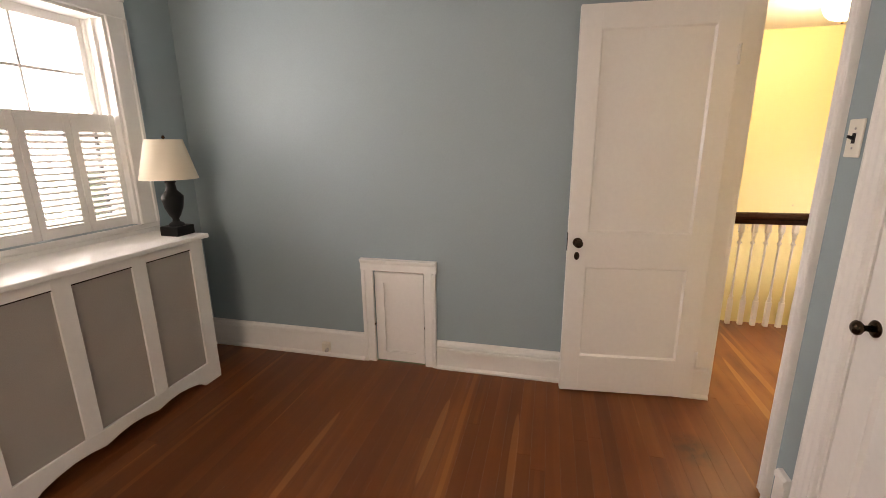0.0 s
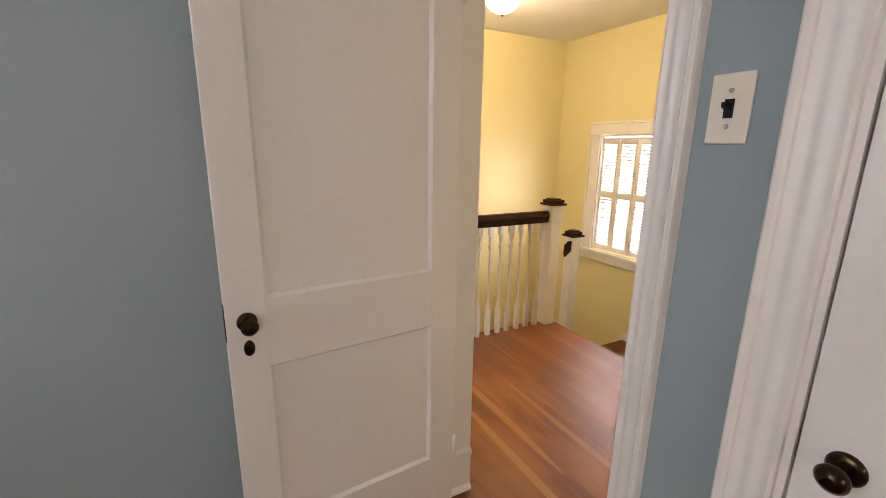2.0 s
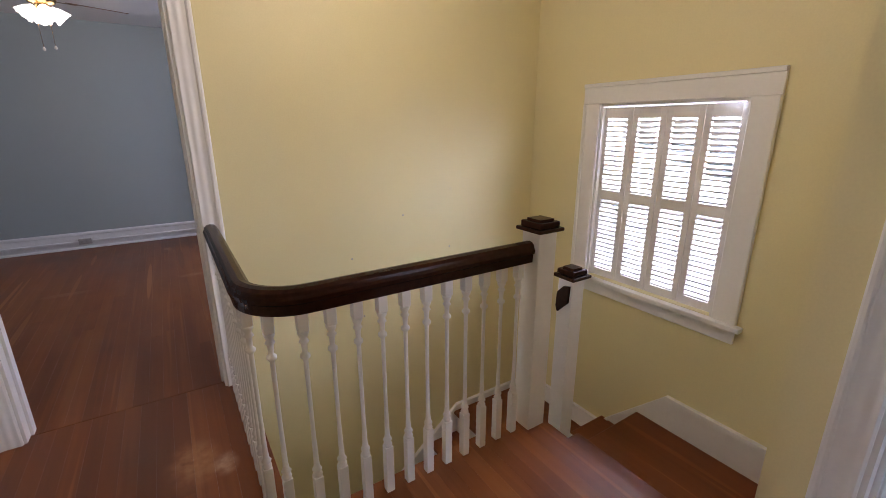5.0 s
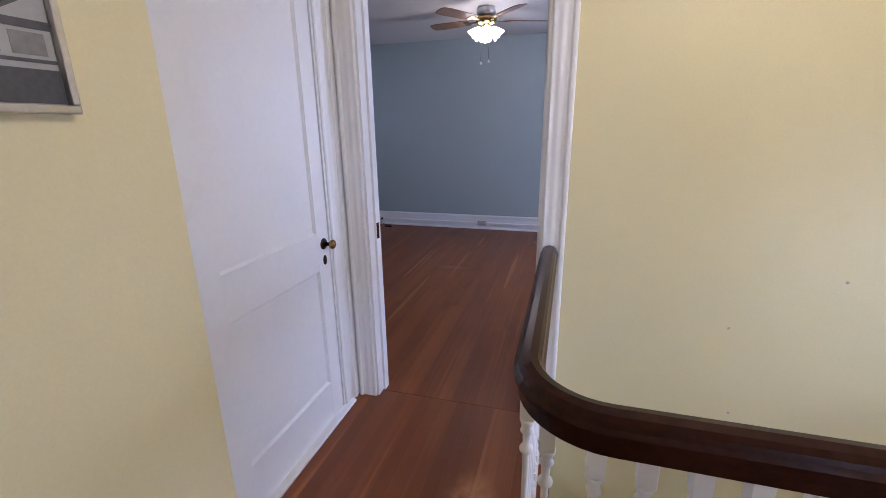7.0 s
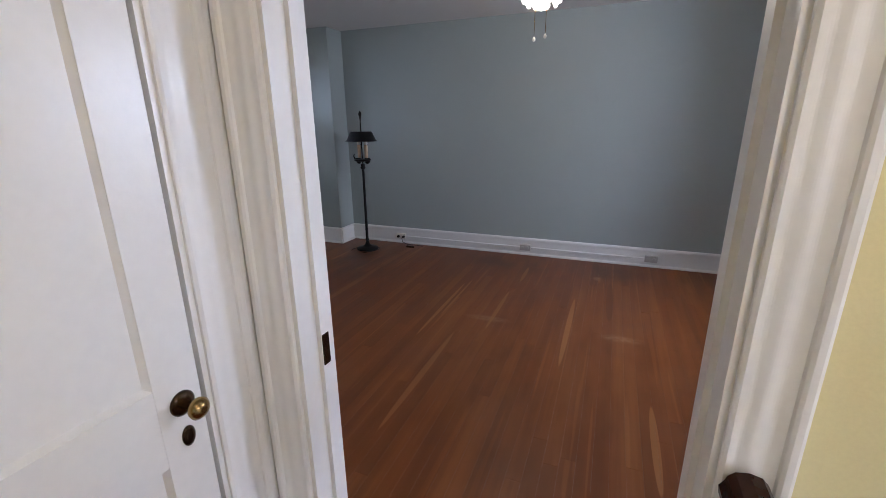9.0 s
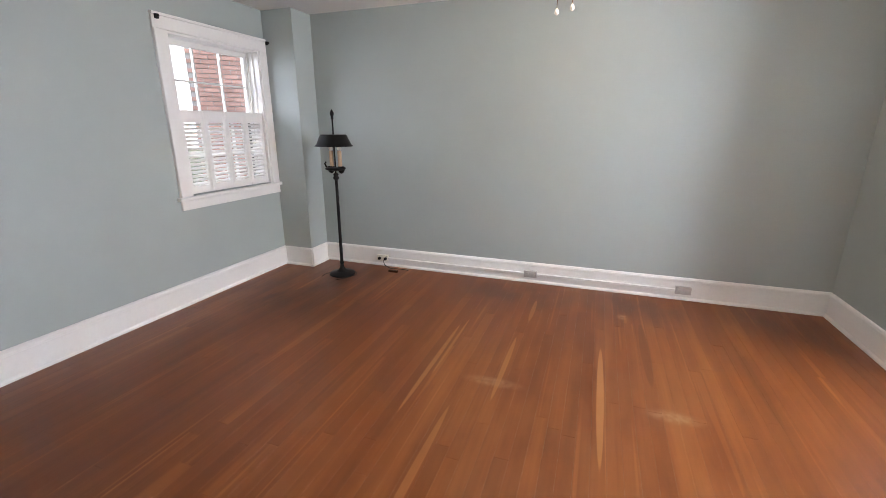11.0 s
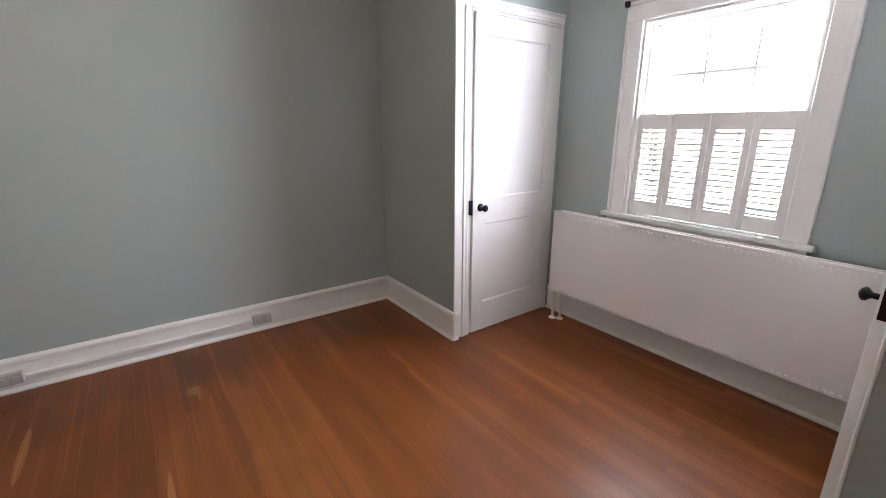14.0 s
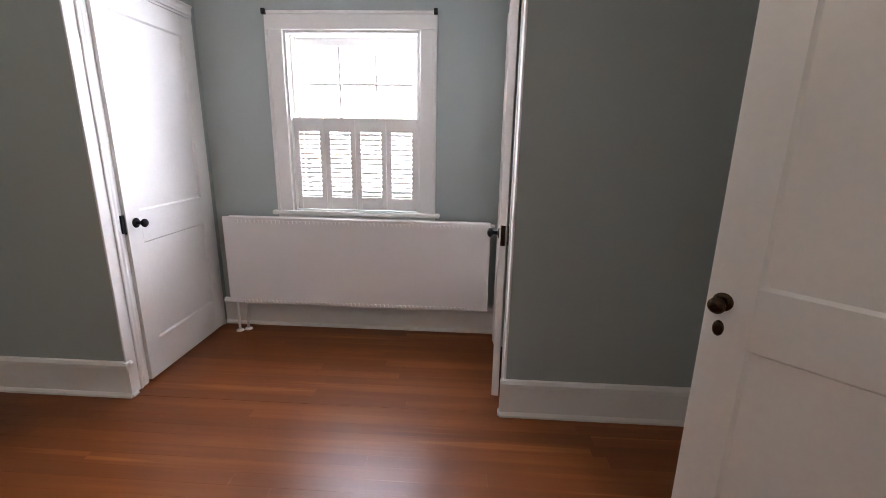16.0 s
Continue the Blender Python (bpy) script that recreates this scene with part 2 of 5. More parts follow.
gb.inputs["Base Color"].default_value = (0.97, 0.99, 0.98, 1)


# ---- mesh helpers ----
def box(bm, lo, hi, bevel=0.0):
    lo, hi = [min(a, b) for a, b in zip(lo, hi)], [max(a, b) for a, b in zip(lo, hi)]
    vs = [bm.verts.new((x, y, z)) for z in (lo[2], hi[2]) for y in (lo[1], hi[1]) for x in (lo[0], hi[0])]
    fs = [bm.faces.new([vs[i] for i in f]) for f in ((0, 2, 3, 1), (4, 5, 7, 6), (0, 1, 5, 4), (2, 6, 7, 3), (0, 4, 6, 2), (1, 3, 7, 5))]
    if bevel:
        bmesh.ops.bevel(bm, geom=list({e for f in fs for e in f.edges}), offset=bevel, segments=2, affect='EDGES', profile=0.5)
    return bm


def boxes(*items, bevel=0.0):
    bm = bmesh.new()
    for lo, hi in items:
        box(bm, lo, hi, bevel)
    return bm


def prism(bm, outline, origin, u, v, w):
    """An outline in the plane of u and v, drawn out along w (with its length)."""
    o, u, v, w = Vector(origin), Vector(u), Vector(v), Vector(w)
    a = [bm.verts.new(o + u * p + v * q) for p, q in outline]
    b = [bm.verts.new(o + u * p + v * q + w) for p, q in outline]
    n = len(outline)
    for i in range(n):
        bm.faces.new((a[i], a[(i + 1) % n], b[(i + 1) % n], b[i]))
    bm.faces.new(a[::-1])
    bm.faces.new(b)
    bmesh.ops.recalc_face_normals(bm, faces=bm.faces[:])
    return bm


def lathe(bm, profile, centre=(0, 0, 0), axis='z', seg=20, turn=None):
    """A turned shape from (radius, height) pairs."""
    c = Vector(centre)
    rings = []
    for r, h in profile:
        ring = []
        for i in range(seg):
            a = 2 * math.pi * i / seg
            p = Vector((r * math.cos(a), r * math.sin(a), h))
            if axis == 'x':
                p = Vector((p.z, p.x, p.y))
            elif axis == 'y':
                p = Vector((p.x, p.z, p.y))
            if turn:
                p = turn @ p
            ring.append(bm.verts.new(c + p))
        rings.append(ring)
    for a, b in zip(rings, rings[1:]):
        for i in range(seg):
            f = bm.faces.new((a[i], a[(i + 1) % seg], b[(i + 1) % seg], b[i]))
            f.smooth = True
    bm.faces.new(rings[0][::-1])
    bm.faces.new(rings[-1])
    bmesh.ops.recalc_face_normals(bm, faces=bm.faces[:])
    return bm


def tube(bm, pts, r, seg=8):
    pts = [Vector(p) for p in pts]
    rings = []
    for i, p in enumerate(pts):
        d = (pts[min(i + 1, len(pts) - 1)] - pts[max(i - 1, 0)]).normalized()
        s = d.orthogonal().normalized() if abs(d.z) > 0.95 else d.cross(Vector((0, 0, 1))).normalized()
        t = s.cross(d)
        rings.append([bm.verts.new(p + s * r * math.cos(2 * math.pi * k / seg) + t * r * math.sin(2 * math.pi * k / seg)) for k in range(seg)])
    for a, b in zip(rings, rings[1:]):
        for k in range(seg):
            bm.faces.new((a[k], a[(k + 1) % seg], b[(k + 1) % seg], b[k])).smooth = True
    bm.faces.new(rings[0][::-1])
    bm.faces.new(rings[-1])
    bmesh.ops.recalc_face_normals(bm, faces=bm.faces[:])
    return bm


def finish(name, bm, mat):
    me = bpy.data.meshes.new(name)
    bm.to_mesh(me)
    bm.free()
    me.materials.append(mat)
    return new(name, me)


def part(name, bm, mat, parent=None, label=""):
    ob = finish(name, bm, mat)
    ob.parent = parent
    if label:
        tagged(ob, label)
    return ob


def structure(name, bm, mat, label, category):
    return tagged(finish(name, bm, mat), label, category, kind="structure")


def thing(name, label, category, at=(0, 0, 0), group="", kind=""):
    ob = new(name)
    ob.location = at
    ob.empty_display_size = 0.1
    return tagged(ob, label, category, group, kind)


# ---- large structure ----
def wall(name, mat, axis, face, back, a0, a1, z0, z1, holes=(), label="", cat="wall"):
    """A wall with real openings: axis is its normal, face and back its two planes, holes as (a0, a1, z0, z1)."""
    cuts = sorted({a0, a1, *[h[0] for h in holes], *[h[1] for h in holes]})
    bm = bmesh.new()
    for p, q in zip(cuts, cuts[1:]):
        mid = (p + q) / 2
        zs = [z0]
        for h in sorted((h for h in holes if h[0] < mid < h[1]), key=lambda h: h[2]):
            zs += [h[2], h[3]]
        zs.append(z1)
        for s, t in zip(zs[::2], zs[1::2]):
            if t - s > 0.001:
                if axis == "x":
                    box(bm, (face, p, s), (back, q, t))
                else:
                    box(bm, (p, face, s), (q, back, t))
    return structure(name, bm, mat, label, cat)


C1, CH, C2, CT = 2.46, 2.41, 2.46, 2.36
W1, E1, N1, S1 = -1.92, 1.40, 2.875, -1.30
D1 = (2.185, 2.86)
WIN1 = (1.40, 2.425, 0.985, 2.13)
wall("wall_blue_north", BLUE, "y", N1, N1 + 0.045, W1, E1 - 0.002, 0, C1, [(-0.62, -0.28, 0.0, 0.64)], "smooth dusty blue painted plaster wall")
wall("wall_blue_west", BLUE, "x", W1, W1 - 0.22, S1, N1 + 0.1, 0, C1, [WIN1], "dusty blue painted plaster wall with a window")
wall("wall_blue_east", BLUE, "x", E1, E1 + 0.055, S1, N1, 0, C1, [(D1[0], N1, 0, 2.09), (1.158, 1.883, 0, 2.09)], "dusty blue painted wall with two doorways")
wall("wall_blue_south", BLUE, "y", S1, S1 - 0.2, W1, E1 + 0.055, 0, C1, [(-0.85, 0.25, 0.9, 2.1)], "plain dusty blue painted wall")
XH = 1.51
DS = (2.16, 2.79)
wall("wall_hall_entry", YELLOW, "x", XH, XH - 0.05, 2.14, 2.97, 0, CH, [(D1[0], 2.97, 0, 2.09)], "yellow painted wall round the blue room's doorway")
wall("wall_hall_back", YELLOW, "y", 2.97, 2.925, 0.785, E1 + 0.01, 0, CH, (), "plain yellow painted wall")
wall("wall_hall_west", YELLOW, "x", 0.84, 0.60, 2.97, 4.165, 0, CH, (), "yellow painted hall wall with a framed print")
D2 = (4.27, 5.055)
wall("wall_hall_door", YELLOW, "x", 0.70, 0.60, 4.165, 5.175, 0, CH, [(*D2, 0, 2.06)], "yellow painted wall round a white door")
NH = 5.185
DR = (0.812, 1.655)
wall("wall_hall_north", YELLOW, "y", NH, NH + 0.055, 0.60, 3.845, -2.7, CH, [(*DR, -0.1, 2.06)], "yellow painted plaster wall above the stairs with nail holes")
XE = 3.845
WINH = (3.795, 4.615, 0.40, 1.492)
wall("wall_stair_east", YELLOW, "x", XE, XE + 0.2, 3.05, NH + 0.055, -2.7, CH, [WINH], "yellow painted stair wall with a shuttered window")
wall("wall_stair_south", YELLOW, "y", 3.17, 3.115, 2.85, XE, -2.7, CH, (), "yellow painted wall beside the stairs")
DT = (2.31, 2.985)
wall("wall_hall_east", YELLOW, "x", 2.85, 2.905, 2.14, 3.115, 0, CH, [(*DT, 0, 2.06)], "yellow painted wall round the teal room's doorway")
wall("wall_hall_south", YELLOW, "y", 2.14, 2.085, XH - 0.05, 2.905, 0, CH, [(*DS, 0, 2.06)], "yellow painted wall with a narrow white door")
# stairwell below the hall floor
wall("wall_stairwell_south", YELLOW, "y", 4.11, 4.05, 1.73, 2.90, -2.7, -0.06, (), "yellow painted side of the stairwell")
wall("wall_stairwell_west", YELLOW, "x", 1.73, 1.67, 4.05, NH, -2.7, -0.06, (), "yellow painted end of the stairwell")
# teal room
NT, ET = 3.06, 6.75
WINT = (4.55, 5.45, 0.98, 2.10)
wall("wall_teal_north", TEAL, "y", NT, NT + 0.05, 2.96, 4.045, 0, CT, (), "teal painted wall beside the stairs")
wall("wall_teal_north_outer", TEAL, "y", NT, NT + 0.2, 4.045, ET, 0, CT, [WINT], "teal painted outer wall with a window")
wall("wall_teal_east", TEAL, "x", ET, ET + 0.1, -0.6, NT + 0.2, 0, CT, (), "plain teal painted wall")
wall("wall_teal_south", TEAL, "y", -0.5, -0.7, 2.905, ET, 0, CT, [(3.9, 4.9, 0.9, 2.1)], "plain teal painted wall")
wall("wall_teal_west", TEAL, "x", 2.96, 2.91, -0.5, NT + 0.05, 0, CT, [(*DT, 0, 2.06)], "teal painted wall round the doorway")
# grey bedroom
S2, N2, W2, E2, A2 = 5.29, 9.145, -1.965, 2.907, 3.848
AN, AS = 8.237, 6.306
WIN3 = (7.835, 8.772, 0.875, 2.10)
WIN2 = (6.835, 7.686, 0.841, 1.955)
wall("wall_grey_south", GREY, "y", S2, S2 - 0.055, W2, E2, 0, C2, [(*DR, 0, 2.06)], "grey-green painted wall round the hall doorway")
wall("wall_grey_west", GREY, "x", W2, W2 - 0.2, S2 - 0.05, N2 + 0.1, 0, C2, [WIN3], "grey-green painted wall with a window")
wall("wall_grey_north", GREY, "y", N2, N2 + 0.1, W2, E2 + 0.06, 0, C2, (), "broad grey-green painted wall")
wall("wall_grey_chase", GREY, "y", 8.86, N2 - 0.002, W2 + 0.002, -1.625, 0, C2 - 0.003, (), "boxed-out grey-green painted corner")
wall("wall_grey_east_far", GREY, "x", E2, E2 + 0.06, AN, N2, 0, C2, (), "grey-green painted wall beside the window recess")
wall("wall_grey_east_near", GREY, "x", E2, E2 + 0.06, S2, AS, 0, C2, (), "grey-green painted wall beside the window recess")
DC3 = (3.020, 3.660)
DN3 = (3.020, 3.808)
wall("wall_recess_north", GREY, "y", AN, AN + 0.06, E2 + 0.06, A2, 0, C2, [(*DN3, 0, 2.02)], "grey-green painted recess wall with a closet door")
wall("wall_recess_south", GREY, "y", AS, AS - 0.06, E2 + 0.06, A2, 0, C2, [(*DC3, 0, 2.02)], "grey-green painted recess wall with a closet door")
wall("wall_recess_east", GREY, "x", A2, A2 + 0.2, AS - 0.06, AN + 0.06, 0, C2, [WIN2], "grey-green painted outer wall with a window")
# ceilings
for nm, x0, x1, y0, y1, z in (("ceiling_blue_room", W1 - 0.22, E1 + 0.055, S1 - 0.1, N1 + 0.045, C1), ("ceiling_hall", 0.60, XE + 0.2, 2.085, NH + 0.055, CH),
                              ("ceiling_teal_room", 2.91, ET + 0.1, -0.6, NT + 0.2, CT), ("ceiling_bedroom", W2 - 0.2, A2 + 0.2, S2 - 0.055, N2 + 0.1, C2)):
    if nm == "ceiling_teal_room":
        bm = boxes(((x0, y0, z), (x1, NT + 0.05, z + 0.04)), ((4.05, NT + 0.05, z), (x1, y1, z + 0.04)))
    else:
        bm = boxes(((x0, y0, z), (x1, y1, z + 0.1)))
    structure(nm, bm, CEIL, "flat off-white painted plaster ceiling", "ceiling")


# ---- trim ----
CASE = [(0, 0), (0, 0.012), (0.003, 0.015)]
CASE += [(0.003 + 0.078 * k / 20, 0.0165 + 0.0016 * math.cos(4 * math.pi * k / 20)) for k in range(1, 20)]
CASE += [(0.081, 0.019), (0.084, 0.025), (0.090, 0.029), (0.100, 0.029), (0.106, 0.025), (0.108, 0.018), (0.108, 0)]
WCASE = [(0, 0), (0, 0.014), (0.004, 0.018), (0.086, 0.018), (0.089, 0.027), (0.104, 0.027), (0.108, 0.023), (0.108, 0)]
BASE = [(0, 0), (0.032, 0), (0.032, 0.012), (0.024, 0.022), (0.019, 0.026), (0.019, 0.165), (0.026, 0.172), (0.026, 0.190), (0.016, 0.203), (0, 0.205)]


def scaled(profile, width):
    return [(u * width / 0.108, v) for u, v in profile]


def facing(x, y, z, side):
    """Local frame of a wall: X along it, Y into it, Z up."""
    return pose(x, y, z, 0, 0, {"n": 0, "w": 90, "s": 180, "e": -90}[side])


def casing(owner, w, h, cw=0.1, left=True, right=True, head=True, proud=1.0, mat=None, foot=0.0):
    """Moulded casing boards round an opening of width w and height h, centred on local x."""
    mat = mat or WHITE
    pr = [(u, v * proud) for u, v in scaled(CASE, cw)]
    if left:
        part("casing_board", prism(bmesh.new(), pr, (-w / 2, 0, foot), (-1, 0, 0), (0, -1, 0), (0, 0, h - foot)), mat, owner)
    if right:
        part("casing_board", prism(bmesh.new(), pr, (w / 2, 0, foot), (1, 0, 0), (0, -1, 0), (0, 0, h - foot)), mat, owner)
    if head:
        x0, x1 = -w / 2 - (cw if left else 0), w / 2 + (cw if right else 0)
        part("head_casing", prism(bmesh.new(), [(u, v * 1.06) for u, v in pr], (x0, 0, h), (0, 0, 1), (0, -1, 0), (x1 - x0, 0, 0)), mat, owner)


def lining(owner, w, h, d0, d1, t=0.018, stop=True, sides=(-1, 1)):
    """Jamb boards through the wall, from depth d0 to d1, with a stop bead."""
    for s in sides:
        bm = boxes(((s * w / 2, d0, 0), (s * (w / 2 - t), d1, h)))
        if stop:
            m = (d0 + d1) / 2
            box(bm, (s * (w / 2 - t), m, 0), (s * (w / 2 - t - 0.012), m + 0.03, h - t))
        part("jamb", bm, WHITE, owner)
    part("head_jamb", boxes(((-w / 2 + t, d0, h - t), (w / 2 - t, d1, h))), WHITE, owner)


def placed(ob, m):
    ob.matrix_world = m
    return ob


def base_run(name, label, runs, mat=None, profile=None):
    """Skirting along a room: runs of (x0, y0, x1, y1, nx, ny), the normal pointing into the room."""
    bm = bmesh.new()
    for x0, y0, x1, y1, nx, ny in runs:
        prism(bm, profile or BASE, (x0, y0, 0), (nx, ny, 0), (0, 0, 1), (x1 - x0, y1 - y0, 0))
    return structure(name, bm, mat or WHITE, label, "baseboard")


B = 0.032
base_run("baseboard_blue_room", "white painted moulded wooden baseboard", [(W1, N1, -0.70, N1, 0, -1), (-0.195, N1, E1, N1, 0, -1), (E1, 2.005, E1, 2.075, -1, 0), (W1, S1, W1, 2.843, 1, 0), (E1, S1, E1, 1.10, -1, 0), (W1, S1, E1, S1, 0, 1)], profile=[(u, v * 0.95) for u, v in BASE])
base_run("baseboard_hall", "white painted moulded wooden baseboard", [(0.84, 2.97, 0.84, 4.165, 1, 0), (2.82, 3.17, 2.85, 3.17, 0, 1), (2.85, 3.08, 2.85, 3.20, -1, 0), (0.84, 2.97, 1.40, 2.97, 0, 1)])
base_run("baseboard_teal_room", "white painted moulded wooden baseboard", [(2.96, NT, ET, NT, 0, -1), (ET, -0.5, ET, NT, -1, 0)])
base_run("baseboard_bedroom", "white painted moulded wooden baseboard", [
    (-1.625 - 0.0, N2, E2, N2, 0, -1), (E2, AN - 0.026, E2, N2 - B, -1, 0), (E2, S2, E2, AS + 0.026, -1, 0), (W2, S2, W2, 8.86, 1, 0), (W2 + B, 8.86, -1.593, 8.86, 0, -1), (-1.625, 8.828, -1.625, N2 - B, 1, 0),
    (A2, AS, A2, AN, -1, 0), (W2, S2, 0.775, S2, 0, 1), (1.775, S2, E2, S2, 0, 1), (E2 - 0.02, AN, E2 + 0.02, AN, 0, -1), (E2 - 0.02, AS, E2 + 0.02, AS, 0, 1)], profile=[(u, v * 0.94) for u, v in BASE])


# ---- doors ----
def recessed_panel(w, h, t=0.036, depth=0.012, inset=0.009):
    bm = bmesh.new()
    loops = []
    for y, i in ((0.002, 0), (depth, inset), (t - depth, inset), (t - 0.002, 0)):
        loops.append([bm.verts.new(p) for p in ((i, y, i), (w - i, y, i), (w - i, y, h - i), (i, y, h - i))])
    bm.faces.new(loops[1])
    bm.faces.new(loops[2][::-1])
    for a, b in ((0, 1), (2, 3)):
        for k in range(4):
            bm.faces.new((loops[a][k], loops[a][(k + 1) % 4], loops[b][(k + 1) % 4], loops[b][k]))
    bmesh.ops.recalc_face_normals(bm, faces=bm.faces[:])
    return bm


def knob_set(owner, x, z, t, mat, sides=(-1, 1), key=True, plate_mat=None):
    for s in sides:
        y0 = 0 if s < 0 else t
        turn = Matrix.Rotation(radians(90 if s < 0 else -90), 3, 'X')
        rose = part("rosette", lathe(bmesh.new(), [(0.026, 0), (0.026, 0.003), (0.021, 0.007), (0.011, 0.009)], (x, y0, z), seg=20, turn=turn), plate_mat or mat, owner)
        part("knob", lathe(bmesh.new(), [(0.010, 0.008), (0.009, 0.028), (0.014, 0.034), (0.021, 0.041), (0.0225, 0.048), (0.017, 0.055), (0.007, 0.060)], (x, y0, z), seg=20, turn=turn), mat, owner)
        if key:
            bm = lathe(bmesh.new(), [(0.017, 0), (0.017, 0.002), (0.012, 0.005), (0.004, 0.005)], (0, 0, 0), seg=16, turn=turn)
            for v in bm.verts:
                v.co = Vector((x + v.co.x * 0.85, y0 + v.co.y, z - 0.076 + v.co.z * 1.35))
            part("keyhole_plate", bm, plate_mat or mat, owner)


def panel_door(name, label, m, w, h, knob_mat, mirror=False, knob_x=None, knobs=(-1, 1), key=True, stile=0.112, knob_z=0.90, lock=(0.785, 0.955), bottom=0.215, top=0.11, t=0.036, plate=None):
    """A two-panel door: hinge at the local origin, leaf along +X, faces at y 0 and t."""
    d = thing(name, label, "door", kind="structure")
    z0 = 0.012
    for x0, x1 in ((0, stile), (w - stile, w)):
        part("stile", boxes(((x0, 0, z0), (x1, t, h)), bevel=0.0015), WHITE, d)
    for a, b in ((z0, bottom), lock, (h - top, h)):
        part("rail", boxes(((stile, 0.0005, a), (w - stile, t - 0.0005, b))), WHITE, d)
    for a, b in ((bottom, lock[0]), (lock[1], h - top)):
        p = part("panel", recessed_panel(w - 2 * stile, b - a, t), WHITE, d)
        p.location = (stile, 0, a)
    kx = w - 0.062 if knob_x is None else knob_x
    knob_set(d, kx, knob_z, t, knob_mat, knobs, key, plate)
    part("latch_plate", boxes(((w - 0.001, 0.007, knob_z - 0.05), (w + 0.002, t - 0.007, knob_z + 0.05))), BRONZE, d)
    for z in (0.25, h - 0.25):
        part("hinge", lathe(bmesh.new(), [(0.007, -0.045), (0.007, 0.045)], (-0.004, t + 0.002, z), seg=10), WHITE, d)
    d.matrix_world = m
    return d


def door_frame(name, label, m, w, h, d1, cw=0.1, sides=(-1, 1), **kw):
    f = thing(name, label, "door frame", kind="structure")
    lining(f, w, h, -0.001, d1, sides=sides)
    casing(f, w - 0.012, h - 0.006, cw, **kw)
    f.matrix_world = m
    return f


# blue room: open door folded back to the north wall, its frame, and the closet door
mid = sum(D1) / 2
door_frame("door_frame_blue_room", "white painted moulded doorway with an open door", facing(E1, mid, 0, "e"), D1[1] - D1[0], 2.09, 0.112, 0.075, left=False, sides=(1,))
post = thing("door_frame_hinge_post", "white painted hinge jamb at the end of the wall", "door frame", (E1, D1[1], 0), kind="structure")
part("jamb", boxes(((-0.095, 0, 0), (-0.013, 0.0145, 2.09)), ((-0.0131, 0.008, 0), (0.0042, 0.0147, 2.09)), ((-0.0015, 0.0148, 0), (0.004, 0.0498, 2.09)), ((-0.0015, 0.050, 0), (0.024, 0.115, 2.09)), bevel=0.001), WHITE, post)
panel_door("door_blue_room", "open white two-panel wooden door with a dark knob", pose(1.298, 2.866, 0, 0, 0, 185.4), 0.725, 2.08, BRONZE, stile=0.102, bottom=0.235, lock=(0.767, 0.962), knob_x=0.674, knob_z=0.907)
door_frame("door_frame_closet", "white painted moulded closet door frame", facing(E1, 1.5205, 0, "e"), 0.725, 2.09, 0.055, 0.085)
panel_door("door_closet", "closed white two-panel closet door with dark knob", pose(E1 + 0.003, 1.180, 0, 0, 0, 90) @ Matrix.Diagonal((1, -1, 1, 1)), 0.681, 2.067, BRONZE, knobs=(-1,), key=False)
# hall doors
door_frame("door_frame_hall_closet", "white painted fluted door frame beside the hall doorway", facing(0.70, sum(D2) / 2, 0, "w"), D2[1] - D2[0], 2.06, 0.06, 0.112, left=False, proud=0.65)
structure("trim_hall_corner", boxes(((0.698, 4.168, 0), (0.712, D2[0] + 0.004, 2.15)), bevel=0.002), WHITE, "flat white corner board beside the closet door", "trim")
panel_door("door_hall_closet", "closed white two-panel door with brass knob", pose(0.699, D2[0] + 0.02, 0, 0, 0, 90), D2[1] - D2[0] - 0.047, 2.035, BRASS, knobs=(-1,), plate=BRONZE, stile=0.092, knob_x=D2[1] - D2[0] - 0.090)
door_frame("door_frame_bedroom", "white painted fluted door frame to the grey bedroom", facing(sum(DR) / 2, NH, 0, "n"), DR[1] - DR[0], 2.06, 0.116, 0.096, proud=0.8)
structure("trim_casing_corner", boxes(((0.699, 5.150, 0), (0.7175, NH - 0.0005, 2.15)), bevel=0.003), WHITE, "white painted filler strip where two door casings meet", "trim")
structure("strike_plate", boxes(((0.8405, NH + 0.060, 0.865), (0.8445, NH + 0.084, 0.945)), bevel=0.001), BRONZE, "dark strike plate on the white door jamb", "strike plate")
door_frame("door_frame_bedroom_inside", "white painted moulded door frame inside the grey bedroom", facing(sum(DR) / 2, S2 + 0.001, 0, "s"), DR[1] - DR[0] + 0.001, 2.06, 0.004, 0.11)
panel_door("door_bedroom", "white two-panel door standing wide open in the bedroom", pose(1.672, 5.318, 0, 0, 0, 42.9), 0.74, 2.04, BRONZE, knob_x=0.70)
door_frame("door_frame_teal_room", "white painted moulded doorway to the teal room", facing(2.85, sum(DT) / 2, 0, "e"), DT[1] - DT[0], 2.06, 0.112, 0.085)
panel_door("door_teal_room", "white two-panel door opened into the teal room", pose(2.985, 2.955, 0, 0, 0, -8), 0.66, 2.04, BRONZE)
door_frame("door_frame_hall_south", "white painted door frame of a narrow door", facing(sum(DS) / 2, 2.14, 0, "s"), DS[1] - DS[0], 2.06, 0.05, 0.07)
panel_door("door_hall_south", "closed narrow white door with a brass knob", pose(DS[1] - 0.02, 2.148, 0, 0, 0, 180), DS[1] - DS[0] - 0.04, 2.035, BRASS, knobs=(-1,))
